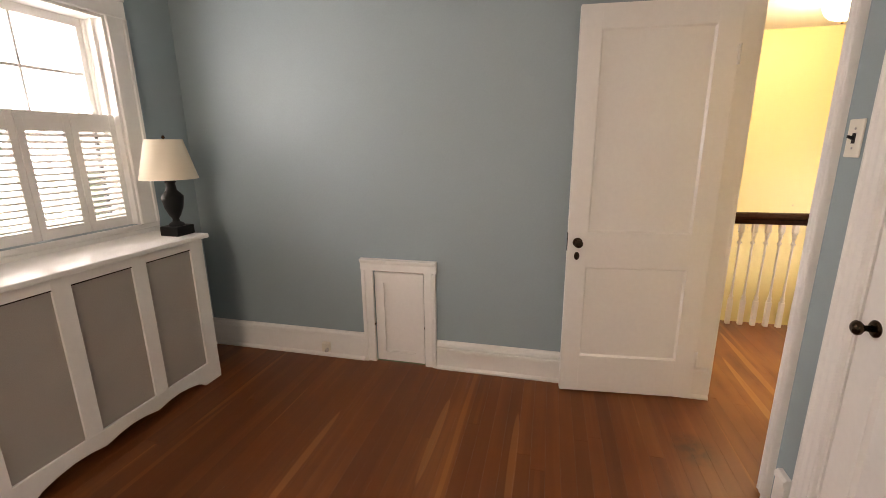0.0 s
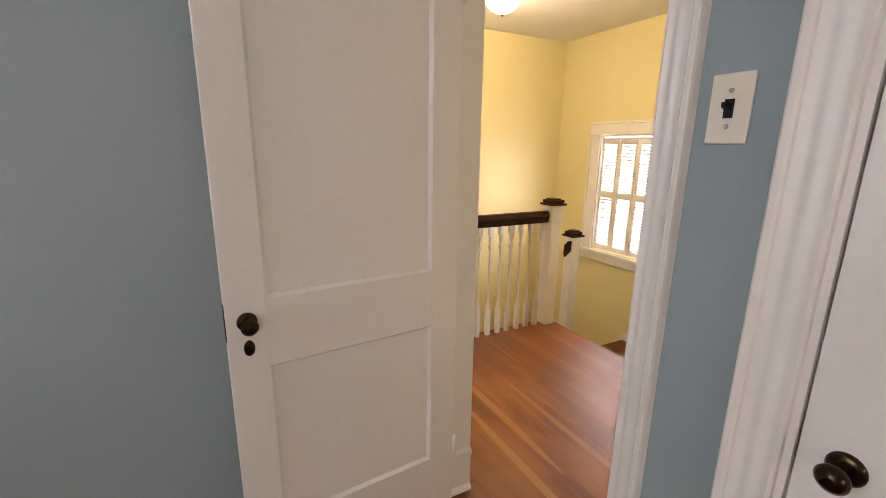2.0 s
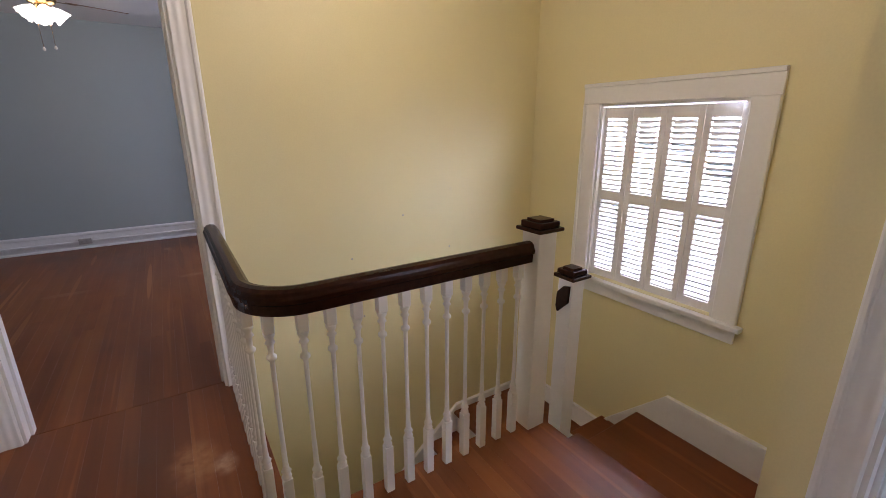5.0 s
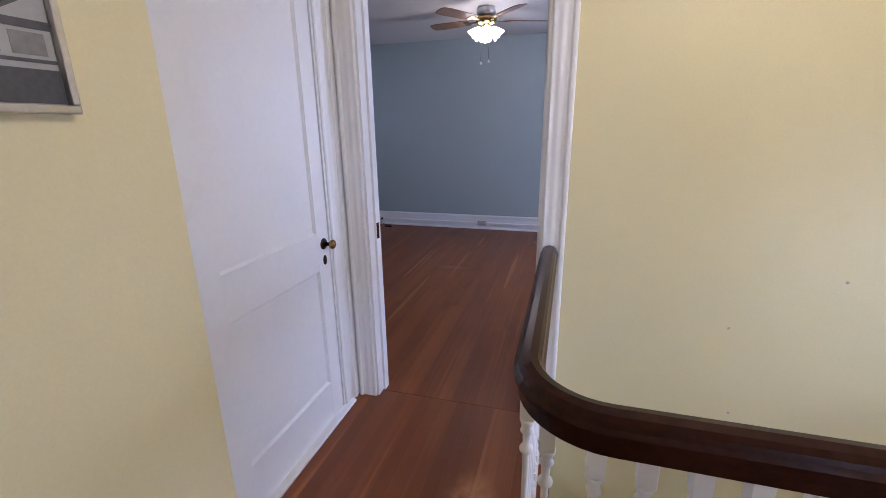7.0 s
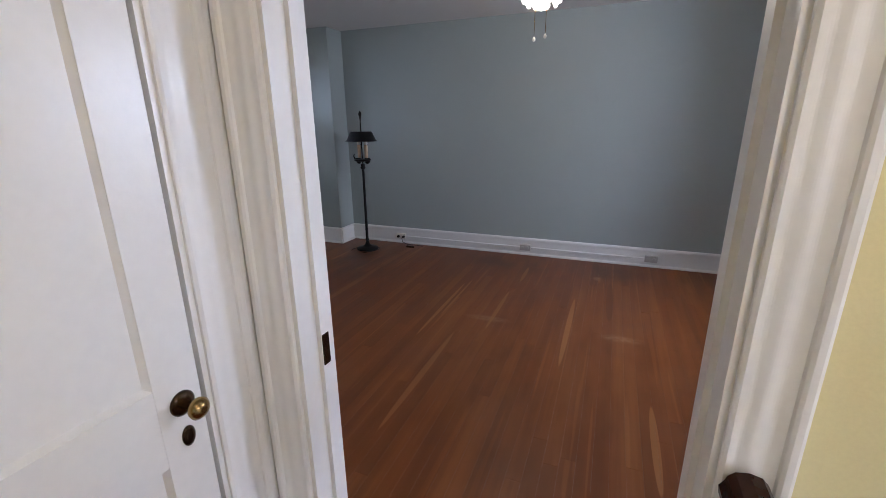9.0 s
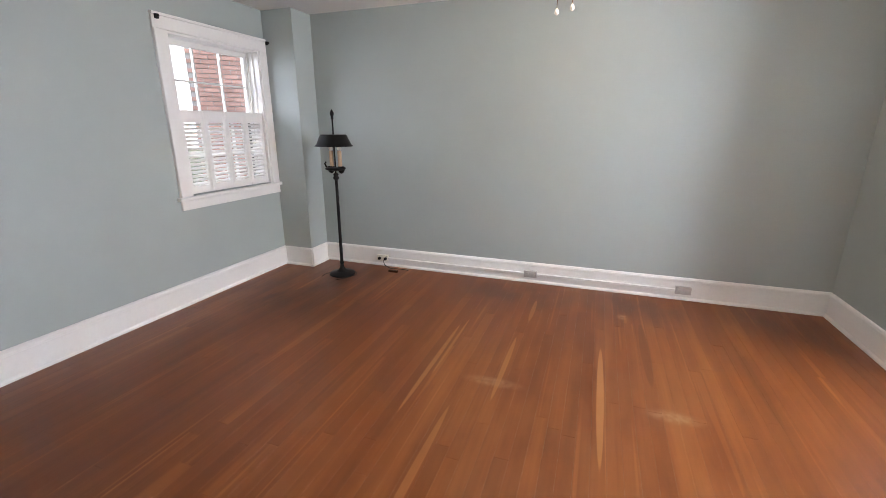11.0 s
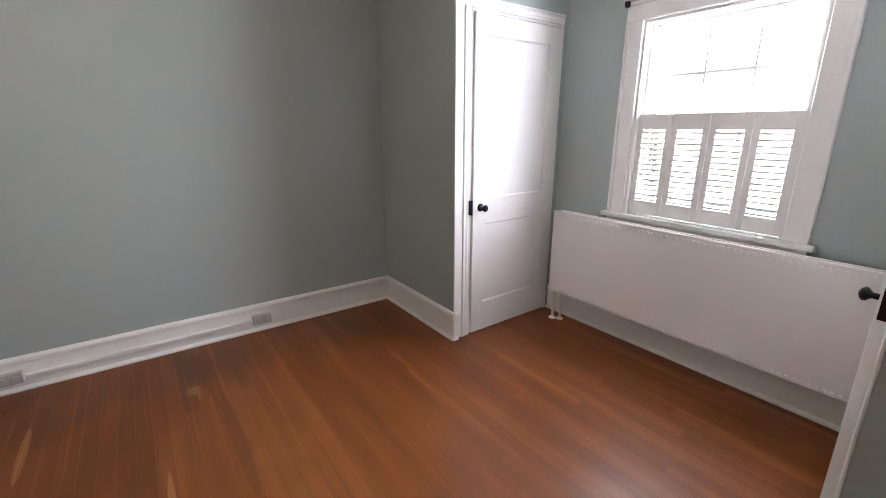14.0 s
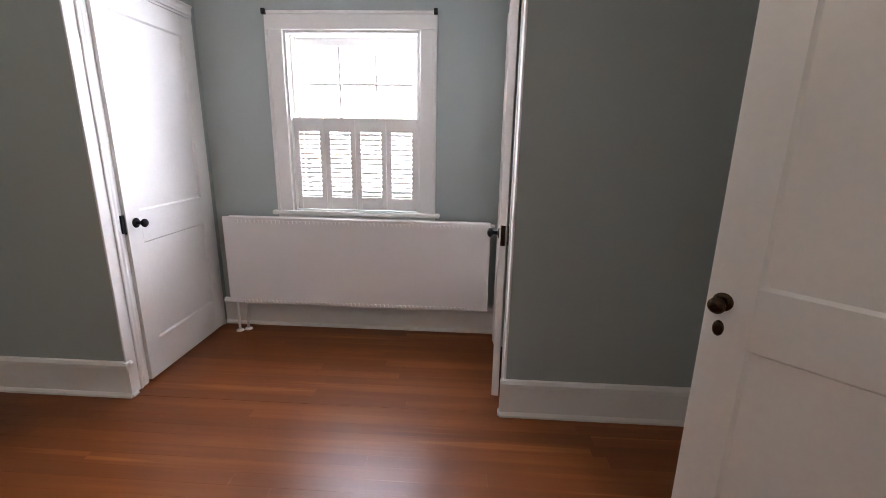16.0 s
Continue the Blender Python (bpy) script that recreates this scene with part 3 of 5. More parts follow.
# recess closets
for nm_y, s_y in ((AN, -1), (AS, 1)):
    structure("trim_recess_corner", boxes(((E2 - 0.004, min(nm_y, nm_y + s_y * 0.010), 0.0), (DN3[0] - 0.054, max(nm_y, nm_y + s_y * 0.010), 2.09)), bevel=0.003), WHITE, "white painted board on the recess corner", "trim")
door_frame("door_frame_recess", "white painted moulded closet door frame", facing(sum(DN3) / 2, AN, 0, "n"), DN3[1] - DN3[0], 2.02, 0.055, 0.062, right=False, proud=0.6)
panel_door("door_recess", "closed white two-panel closet door with dark knob", pose(DN3[1] - 0.02, AN - 0.004, 0, 0, 0, 181.2) @ Matrix.Diagonal((1, -1, 1, 1)), DN3[1] - DN3[0] - 0.04, 1.995, BLACK, knobs=(-1,), key=False, stile=0.1, knob_z=0.875, lock=(0.765, 0.93))
door_frame("door_frame_recess_south", "white painted moulded closet door frame", facing(sum(DC3) / 2, AS, 0, "s"), DC3[1] - DC3[0], 2.02, 0.055, 0.062, proud=0.6)
panel_door("door_recess_south", "closed white two-panel closet door with dark knob", pose(DC3[1] - 0.02, AS + 0.004, 0, 0, 0, 175.0), DC3[1] - DC3[0] - 0.04, 1.995, BLACK, knobs=(-1,), key=False, stile=0.1, knob_z=0.875, lock=(0.765, 0.93))


def closet(name, x0, x1, y0, y1, open_side):
    """Unseen plain walls that close the space behind a door and keep its gaps dark; the side with the door stays open.
    """
    t, h = 0.03, 2.3
    sides = {"w": ((x0, y0, 0), (x0 + t, y1, h)), "e": ((x1 - t, y0, 0), (x1, y1, h)), "s": ((x0 + t, y0, 0), (x1 - t, y0 + t, h)), "n": ((x0 + t, y1 - t, 0), (x1 - t, y1, h))}
    items = [v for k, v in sides.items() if k != open_side] + [((x0, y0, h), (x1, y1, h + t)), ((x0, y0, -0.08), (x1, y1, -0.061))]
    structure(name, boxes(*items), CLOSET, "unseen closet walls added to darken the gaps round a door", "wall")


CLOSET = material("bare_closet_plaster", (0.30, 0.27, 0.23), 0.8, vary=0.06, grain=80, stain=2.0)
closet("wall_closet_blue_room", E1 + 0.056, E1 + 0.70, 1.10, 1.94, "w")
closet("wall_closet_hall", 0.02, 0.598, 4.17, 5.20, "e")
closet("wall_closet_hall_south", DS[0] - 0.05, DS[1] + 0.05, 1.55, 2.084, "n")
closet("wall_closet_recess_north", E2 + 0.062, A2, AN + 0.062, AN + 0.70, "s")
closet("wall_closet_recess_south", E2 + 0.062, A2, AS - 0.70, AS - 0.062, "n")
for x_p, y_p in ((DN3[0] + 0.004, AN - 0.0135), (DC3[0] + 0.004, AS + 0.0135)):
    structure("strike_plate", boxes(((x_p - 0.012, y_p - 0.004, 0.835), (x_p + 0.012, y_p + 0.004, 0.925)), bevel=0.001), BLACK, "black strike plate on the white door jamb", "strike plate")


# ---- windows ----
def window(name, label, m, w, z0, z1, cw=0.1, sill_out=0.05, deep=0.2, lites=(3, 2), apron=True, horn=0.03, sill=True):
    """A double-hung window in an opening of width w: local X along the wall, Y into it; origin on the floor line."""
    o = thing(name, label, "window", kind="structure")
    h = z1 - z0
    pr = scaled(WCASE, cw)
    for s in (-1, 1):
        part("casing_board", prism(bmesh.new(), pr, (s * w / 2, 0, z0), (s, 0, 0), (0, -1, 0), (0, 0, h)), WHITE, o)
        bm = boxes(((s * w / 2, -0.002, z0), (s * (w / 2 - 0.016), deep, z1)))
        box(bm, (s * (w / 2 - 0.016), 0.055, z0), (s * (w / 2 - 0.032), 0.072, z1))
        box(bm, (s * (w / 2 - 0.016), 0.115, z0), (s * (w / 2 - 0.032), 0.130, z1))
        part("jamb", bm, WHITE, o)
    part("head_casing", prism(bmesh.new(), [(u, v * 1.05) for u, v in pr], (-w / 2 - cw, 0, z1), (0, 0, 1), (0, -1, 0), (w + 2 * cw, 0, 0)), WHITE, o)
    part("head_jamb", boxes(((-w / 2 + 0.016, -0.001, z1 - 0.016), (w / 2 - 0.016, deep, z1))), WHITE, o)
    if sill:
        part("sill", boxes(((-w / 2 - cw - horn, -sill_out, z0 - 0.028), (w / 2 + cw + horn, 0.0, z0)), bevel=0.006), WHITE, o)
    part("sill_board", boxes(((-w / 2, 0.0005, z0 - 0.028), (w / 2, deep + 0.03, z0 - 0.001))), WHITE, o)
    if apron:
        part("apron", boxes(((-w / 2 - cw, -0.018, z0 - 0.105), (w / 2 + cw, 0, z0 - 0.0285)), bevel=0.004), WHITE, o)
    zm = z0 + h * 0.5
    wi = w - 0.032
    sa, sb = wi / 2 - 0.006, wi / 2 - 0.026
    storm = bmesh.new()
    for q in (-1, 1):
        box(storm, (q * sa, 0.172, z0 + 0.002), (q * sb, 0.186, z1 - 0.018))
    for za_, zb_ in ((z1 - 0.046, z1 - 0.0182), (zm + h * 0.235, zm + h * 0.235 + 0.012), (zm - 0.016, zm + 0.016), (z0 + 0.0022, z0 + 0.03)):
        box(storm, (-sb, 0.173, za_), (sb, 0.185, zb_))
    part("storm_frame", storm, STORM, o, "dark grey metal storm window frame")
    for nm, a, b, y in (("lower_sash", z0 + 0.001, zm + 0.02, 0.073), ("upper_sash", zm - 0.02, z1 - 0.017, 0.131)):
        bm = bmesh.new()
        f = 0.045
        for s in (-1, 1):
            box(bm, (s * wi / 2, y, a), (s * (wi / 2 - f), y + 0.035, b))
        box(bm, (-wi / 2 + f, y, a), (wi / 2 - f, y + 0.035, a + f * (1.3 if nm == "lower_sash" else 0.7)))
        box(bm, (-wi / 2 + f, y, b - f * (0.7 if nm == "lower_sash" else 1)), (wi / 2 - f, y + 0.035, b))
        za, zb = a + f * 0.7, b - f * 0.7
        for k in range(1, lites[0]):
            x = -wi / 2 + f + (wi - 2 * f) * k / lites[0]
            box(bm, (x - 0.006, y + 0.006, za), (x + 0.006, y + 0.030, zb))
        for k in range(1, lites[1]):
            z = za + (zb - za) * k / lites[1]
            box(bm, (-wi / 2 + f, y + 0.007, z - 0.007), (wi / 2 - f, y + 0.029, z + 0.007))
        sash = part(nm, bm, WHITE, o)
        for i in range(lites[0]):
            for k in range(lites[1]):
                x0 = -wi / 2 + f + (wi - 2 * f) * i / lites[0]
                zz = za + (zb - za) * k / lites[1]
                g = part("pane", boxes(((x0 + 0.004, y + 0.016, zz + 0.004), (x0 + (wi - 2 * f) / lites[0] - 0.004, y + 0.019, zz + (zb - za) / lites[1] - 0.004))), GLASS, sash)
                g.visible_shadow = False
    o.matrix_world = m
    return o


def shutters(m, w, z0, z1, n, tiers, label, group, tilt=20, y=0.022, pitch=0.030, swing=()):
    """A row of n louvred panels inside the opening; tiers are the heights of the louvred fields as (bottom, top)."""
    pw = w / n
    st = 0.034
    t = 0.022
    sl = bpy.data.meshes.new("louvre")
    bm = bmesh.new()
    L = pw - 2 * st - 0.004
    prism(bm, [(-0.017, -0.0036), (-0.017, 0.0036), (-0.0165, 0.0044), (0.0165, 0.0044), (0.017, 0.0036), (0.017, -0.0036), (0.0165, -0.0044), (-0.0165, -0.0044)], (-L / 2, 0, 0), (0, 1, 0), (0, 0, 1), (L, 0, 0))
    bm.to_mesh(sl)
    bm.free()
    sl.materials.append(SHUT)
    for i in range(n):
        p = thing("shutter_panel", label, "window shutter", group=group)
        x0 = 0.001
        for a, b in ((x0, st), (pw - st, pw - 0.001)):
            part("stile", boxes(((a, 0, z0), (b, t, z1)), bevel=0.002), SHUT, p)
        edges = [z0] + [v for tr in tiers for v in tr] + [z1]
        for a, b in zip(edges[::2], edges[1::2]):
            part("rail", boxes(((st, 0.001, a), (pw - st, t - 0.001, b))), SHUT, p)
        for a, b in tiers:
            k = int((b - a) / pitch)
            for j in range(k):
                s = new("louvre", sl)
                s.parent = p
                s.matrix_basis = pose(pw / 2, t / 2, a + (j + 0.5) * (b - a) / k, tilt)
        sw = swing[i] if i < len(swing) else 0
        p.matrix_world = m @ pose(-w / 2 + i * pw, y, 0, 0, 0, sw)


def win_at(side, plane, a0, a1):
    c = (a0 + a1) / 2
    return facing(plane, c, 0, side) if side in "ew" else facing(c, plane, 0, side)


m1 = win_at("w", W1, WIN1[0], WIN1[1])
window("window_blue_room", "white double-hung window with overexposed daylight outside", m1, WIN1[1] - WIN1[0], WIN1[2], WIN1[3], cw=0.115, sill_out=0.02, lites=(3, 2), apron=True, horn=0)
shutters(m1, 0.97, 0.99, 1.61, 4, [(1.045, 1.515)], "white louvred half shutter in the blue room window", "blue room shutters")
mh = win_at("e", XE, WINH[0], WINH[1])
window("window_stairs", "white double-hung window behind full-height louvred shutters", mh, WINH[1] - WINH[0], WINH[2], WINH[3], cw=0.12, lites=(3, 2))
shutters(mh, 0.806, 0.408, 1.472, 4, [(0.457, 0.912), (0.975, 1.408)], "white louvred full-height shutter in the stair window", "stair window shutters", tilt=16, pitch=0.028)
m2 = win_at("e", A2, WIN2[0], WIN2[1])
window("window_recess", "white double-hung window above a radiator", m2, WIN2[1] - WIN2[0], WIN2[2], WIN2[3], cw=0.105, lites=(3, 2))
shutters(m2, 0.812, 0.848, 1.443, 4, [(0.93, 1.355)], "white louvred half shutter above the radiator", "recess window shutters", tilt=18)
m3 = win_at("w", W2, WIN3[0], WIN3[1])
window("window_bedroom_west", "white double-hung window looking on a brick house", m3, WIN3[1] - WIN3[0], WIN3[2], WIN3[3], cw=0.11, lites=(3, 2))
shutters(m3, 0.90, 0.885, 1.545, 4, [(0.945, 1.45)], "white louvred half shutter in the west window", "west window shutters", tilt=24)
# Unseen window added in the south wall to let the fill light in.
ms = facing(-0.3, S1, 0, "s")
window("window_unseen_south", "unseen double-hung window added behind the camera for light", ms, 1.1, 0.9, 2.1, cw=0.1, lites=(3, 2))
window("window_teal_room_south", "white double-hung window in the teal room", facing(4.4, -0.5, 0, "s"), 1.0, 0.9, 2.1, cw=0.1, lites=(2, 1))
mt = win_at("n", NT, WINT[0], WINT[1])
window("window_teal_room", "white window above a radiator cover in the teal room", mt, WINT[1] - WINT[0], WINT[2], WINT[3], cw=0.1, lites=(2, 1))


# ---- stairs and railing ----
TREAD = FLOOR_H


def step(name, x0, x1, y0, y1, z, nose, label):
    """A tread with a rounded nosing and a white riser block below it."""
    o = thing(name, label, "stair step", kind="structure")
    part("tread", boxes(((x0, y0, z - 0.028), (x1, y1, z)), bevel=0.008), TREAD, o)
    part("riser", boxes(((x0 + nose[0], y0 + nose[2], z - 0.30), (x1 - nose[1], y1 - nose[3], z - 0.0285))), WHITE, o, "white painted riser")
    return o


R = 0.19
step("stair_step", 2.907, 3.17, 3.172, 4.043, -R, (0, 0.03, 0, 0), "brown wooden stair tread with a rounded nosing")
step("stair_platform", 3.14, 3.842, 3.172, 4.12, -2 * R, (0, 0, 0, 0.03), "brown wooden winder platform below the window")
step("stair_step", 3.14, 3.842, 4.09, 4.37, -3 * R, (0, 0, 0, 0.03), "brown wooden stair tread with a rounded nosing")
step("stair_landing", 3.14, 3.842, 4.34, 5.172, -4 * R, (0.03, 0, 0, 0), "brown wooden corner landing of the stairs")
for i in range(5):
    step("stair_step", 2.915 - 0.235 * i, 3.17 - 0.235 * i, 4.115, 5.172, -(5 + i) * R, (0.03, 0, 0, 0), "brown wooden stair tread with a rounded nosing")
# sloping wall skirting of the stairs
bm = bmesh.new()
SK = 0.20
for y0, y1, za, zb in ((3.172, 3.95, -2 * R + 0.012, -2 * R + 0.012), (3.95, 4.38, -2 * R + 0.012, -4 * R - 0.055), (4.38, 5.17, -4 * R - 0.055, -4 * R - 0.055)):
    prism(bm, [(y0, za - 0.02), (y1, zb - 0.02), (y1, zb + SK - 0.03), (y0, za + SK - 0.03)], (XE, 0, 0), (0, 1, 0), (0, 0, 1), (-0.016, 0, 0))
    prism(bm, [(y0, za + SK - 0.03), (y1, zb + SK - 0.03), (y1, zb + SK), (y0, za + SK)], (XE, 0, 0), (0, 1, 0), (0, 0, 1), (-0.025, 0, 0))
for x0, x1, za, zb in ((XE - 0.03, 3.17, -4 * R, -4 * R), (3.17, 1.78, -4 * R, -4 * R - 1.39 * R / 0.235)):
    prism(bm, [(x0, za - 0.25), (x1, zb - 0.25), (x1, zb + SK - 0.175), (x0, za + SK - 0.175)], (0, NH, 0), (1, 0, 0), (0, 0, 1), (0, -0.016, 0))
    prism(bm, [(x0, za + SK - 0.175), (x1, zb + SK - 0.175), (x1, zb + SK - 0.145), (x0, za + SK - 0.145)], (0, NH, 0), (1, 0, 0), (0, 0, 1), (0, -0.025, 0))
structure("trim_stair_skirting", bm, WHITE, "white painted skirting stepping down the stairs", "stair skirting")
structure("trim_stair_stringer", boxes(((2.907, 4.045, -0.62), (3.14, 4.112, -0.20))), WHITE, "white painted stringer between the newel posts", "trim")
structure("trim_floor_edge", boxes(((1.73, 4.095, -0.25), (2.88, 4.128, -0.029)), ((1.715, 4.12, -0.25), (1.748, NH - 0.001, -0.029))), WHITE, "white painted fascia below the landing edge", "trim")

RAILX, RAILY, RC = 1.684, 4.072, 0.17


def rail_path():
    pts = [(RAILX, NH - 0.026)]
    pts += [(RAILX, NH - 0.026 - (NH - 0.026 - RAILY - RC) * k / 4) for k in range(1, 4)]
    pts += [(RAILX + RC - RC * math.cos(radians(a)), RAILY + RC - RC * math.sin(radians(a))) for a in range(0, 91, 9)]
    pts += [(2.2, RAILY), (2.774, RAILY)]
    return pts


def swept(pts, profile, z):
    """A profile of (across, up) drawn along a level path."""
    bm = bmesh.new()
    rings = []
    P = [Vector((*p, z)) for p in pts]
    for i, p in enumerate(P):
        d = (P[min(i + 1, len(P) - 1)] - P[max(i - 1, 0)]).normalized()
        s = Vector((d.y, -d.x, 0))
        rings.append([bm.verts.new(p + s * u + Vector((0, 0, v))) for u, v in profile])
    n = len(profile)
    for a, b in zip(rings, rings[1:]):
        for k in range(n):
            bm.faces.new((a[k], a[(k + 1) % n], b[(k + 1) % n], b[k])).smooth = True
    bm.faces.new(rings[0][::-1])
    bm.faces.new(rings[-1])
    bmesh.ops.recalc_face_normals(bm, faces=bm.faces[:])
    return bm


railing = thing("stair_railing", "white turned balusters under a dark varnished handrail", "railing", (1.7, 4.07, 0), kind="structure")
inv = pose(-1.7, -4.07, 0)
HAND = [(u, v + 0.010) for u, v in [(-0.024, 0.812), (0.024, 0.812), (0.026, 0.846), (0.034, 0.852), (0.036, 0.866), (0.030, 0.876), (0.027, 0.886), (0.018, 0.896), (0, 0.900), (-0.018, 0.896), (-0.027, 0.886), (-0.030, 0.876), (-0.036, 0.866), (-0.034, 0.852), (-0.026, 0.846)]]
bm = swept(rail_path(), HAND, 0)
bm.transform(inv)
hr = part("handrail", bm, DARKWOOD, railing, "dark mahogany handrail with a rounded corner")
for f in hr.data.polygons:
    f.use_smooth = False
BAL = [(0.0150, 0.205), (0.0175, 0.213), (0.0105, 0.222), (0.0175, 0.233), (0.0110, 0.245), (0.0092, 0.268), (0.0072, 0.40), (0.0074, 0.55), (0.0080, 0.655), (0.0090, 0.660), (0.0160, 0.667), (0.0160, 0.676), (0.0085, 0.684), (0.0100, 0.715), (0.0165, 0.722), (0.0105, 0.733), (0.0175, 0.748), (0.0185, 0.758)]
bm = lathe(bmesh.new(), BAL, seg=10)
box(bm, (-0.016, -0.016, 0.0), (0.016, 0.016, 0.204), bevel=0.002)
box(bm, (-0.017, -0.017, 0.759), (0.017, 0.017, 0.845), bevel=0.002)
bal_mesh = bpy.data.meshes.new("baluster")
bm.to_mesh(bal_mesh)
bm.free()
bal_mesh.materials.append(WHITE)
spots = [(1.828 + 0.0892 * i, RAILY) for i in range(11)]
spots += [(RAILX, RAILY + RC + 0.045 + 0.0905 * i) for i in range(10)]
spots += [(RAILX + RC - RC * math.cos(radians(a)), RAILY + RC - RC * math.sin(radians(a))) for a in (12, 46)]
for x, y in spots:
    b_ob = new("baluster", bal_mesh)
    b_ob.parent = railing
    b_ob.location = (x - 1.7, y - 4.07, 0)


def newel(x, y, z0, z1, half, label):
    o = thing("newel_post", label, "newel post", (x, y, z0), kind="structure")
    h = z1 - z0
    part("shaft", boxes(((-half, -half, 0), (half, half, h - 0.052)), bevel=0.003), WHITE, o)
    bm = boxes(((-half - 0.022, -half - 0.022, h - 0.052), (half + 0.022, half + 0.022, h - 0.036)), bevel=0.005)
    box(bm, (-half - 0.008, -half - 0.008, h - 0.036), (half + 0.008, half + 0.008, h - 0.010), bevel=0.006)
    box(bm, (-half + 0.010, -half + 0.010, h - 0.010), (half - 0.012, half - 0.012, h), bevel=0.001)
    part("cap", bm, DARKWOOD, o, "black varnished square cap")
    return o


newel(2.833, 4.075, 0.0, 1.0, 0.050, "tall square white newel post with black cap")
n2 = newel(3.088, 4.100, -2 * R, 0.732, 0.042, "lower square white newel post with black cap")
bm = prism(bmesh.new(), [(-0.034, 0.010), (0.0, 0.004), (0.036, -0.035), (0.040, -0.105), (0.028, -0.135), (-0.030, -0.075)], (-0.042, 0, 1.02), (0, 1, 0), (0, 0, 1), (-0.012, 0, 0))
part("rail_end", bm, DARKWOOD, n2, "cut end of a dark stair handrail")


# ---- blue room things ----
def radiator_cover(name, label, m, length, depth, height, panels, stile, ends, grille, fields=None):
    """A panelled cover: local X along it, front at y 0, back at y depth."""
    o = thing(name, label, "radiator cover")
    foot = 0.075
    part("top", boxes(((-0.03, -0.03, height - 0.026), (length + 0.03, depth, height)), bevel=0.006), WHITE, o)
    pw = (length - 2 * ends - (panels - 1) * stile) / panels
    bm = bmesh.new()
    xs = [(0, ends)] + [(ends + (i + 1) * pw + i * stile, ends + (i + 1) * (pw + stile)) for i in range(panels - 1)] + [(length - ends, length)]
    for a, b in xs:
        box(bm, (a, 0, 0.13), (b, 0.02, height - 0.0265))
    for i in range(panels):
        x0 = ends + i * (pw + stile)
        box(bm, (x0, 0.001, height - 0.075), (x0 + pw, 0.019, height - 0.0265))
    part("front_frame", bm, WHITE, o)
    # scalloped plinth
    out = [(0, 0), (0.13, 0), (0.15, 0.022), (0.17, 0.03)]
    for i in range(13):
        t = i / 12
        out.append((0.17 + (length - 0.34) * t, 0.034 + 0.022 * abs(math.sin(math.pi * 3 * t)) + 0.012 * math.sin(math.pi * t)))
    out += [(length - 0.17, 0.03), (length - 0.15, 0.022), (length - 0.13, 0), (length, 0), (length, 0.13), (0, 0.13)]
    part("plinth", prism(bmesh.new(), out, (0, -0.001, 0), (1, 0, 0), (0, 0, 1), (0, 0.021, 0)), WHITE, o, "scalloped white plinth")
    for i in range(panels):
        x0 = ends + i * (pw + stile)
        part("grille", boxes(((x0 - 0.004, 0.012, 0.12), (x0 + pw + 0.004, 0.016, height - 0.07))), grille, o, "fine perforated metal grille")
        part("grille_bead", boxes(((x0, 0.004, height - 0.081), (x0 + pw, 0.012, height - 0.0755))), BRONZE, o)
    for a, b in ((0, 0.02), (length - 0.02, length)):
        part("end_panel", boxes(((a, 0.0205, 0.0), (b, depth - 0.034, height - 0.0265))), WHITE, o)
    o.matrix_world = m
    return o


GR = material("perforated_grey_metal", (0.44, 0.40, 0.36), 0.5, 0.2, vary=0.12, grain=600, bump=0.5)
radiator_cover("radiator_cover", "white wooden radiator cover with three perforated panels", pose(-1.535, 1.265, 0, 0, 0, 90), 1.20, 0.382, 0.93, 3, 0.075, 0.09, GR)

lamp = thing("table_lamp", "black urn table lamp with a cream shade", "lamp", (-1.655, 2.425, 0.93))
part("plinth", boxes(((-0.062, -0.062, 0), (0.062, 0.062, 0.055)), bevel=0.004), BLACK, lamp)
part("urn", lathe(bmesh.new(), [(0.045, 0.055), (0.040, 0.066), (0.020, 0.080), (0.017, 0.095), (0.030, 0.115), (0.048, 0.160), (0.056, 0.205), (0.058, 0.225), (0.045, 0.243), (0.028, 0.262), (0.024, 0.300), (0.032, 0.312), (0.014, 0.320), (0.010, 0.355)], seg=24), BLACK, lamp)
bm = bmesh.new()
for r0, r1, flip in ((0.150, 0.094, False), (0.147, 0.091, True)):
    lo, hi = [], []
    for i in range(40):
        a = 2 * math.pi * i / 40
        lo.append(bm.verts.new((r0 * math.cos(a), r0 * math.sin(a), 0.325)))
        hi.append(bm.verts.new((r1 * math.cos(a), r1 * math.sin(a), 0.545)))
    for i in range(40):
        f = (lo[i], lo[(i + 1) % 40], hi[(i + 1) % 40], hi[i])
        bm.faces.new(f[::-1] if flip else f).smooth = True
part("shade", bm, SHADE, lamp, "cream pleated-edge fabric shade")
part("finial", lathe(bmesh.new(), [(0.004, 0.355), (0.004, 0.548), (0.010, 0.555), (0.004, 0.568)], seg=10), BRONZE, lamp)

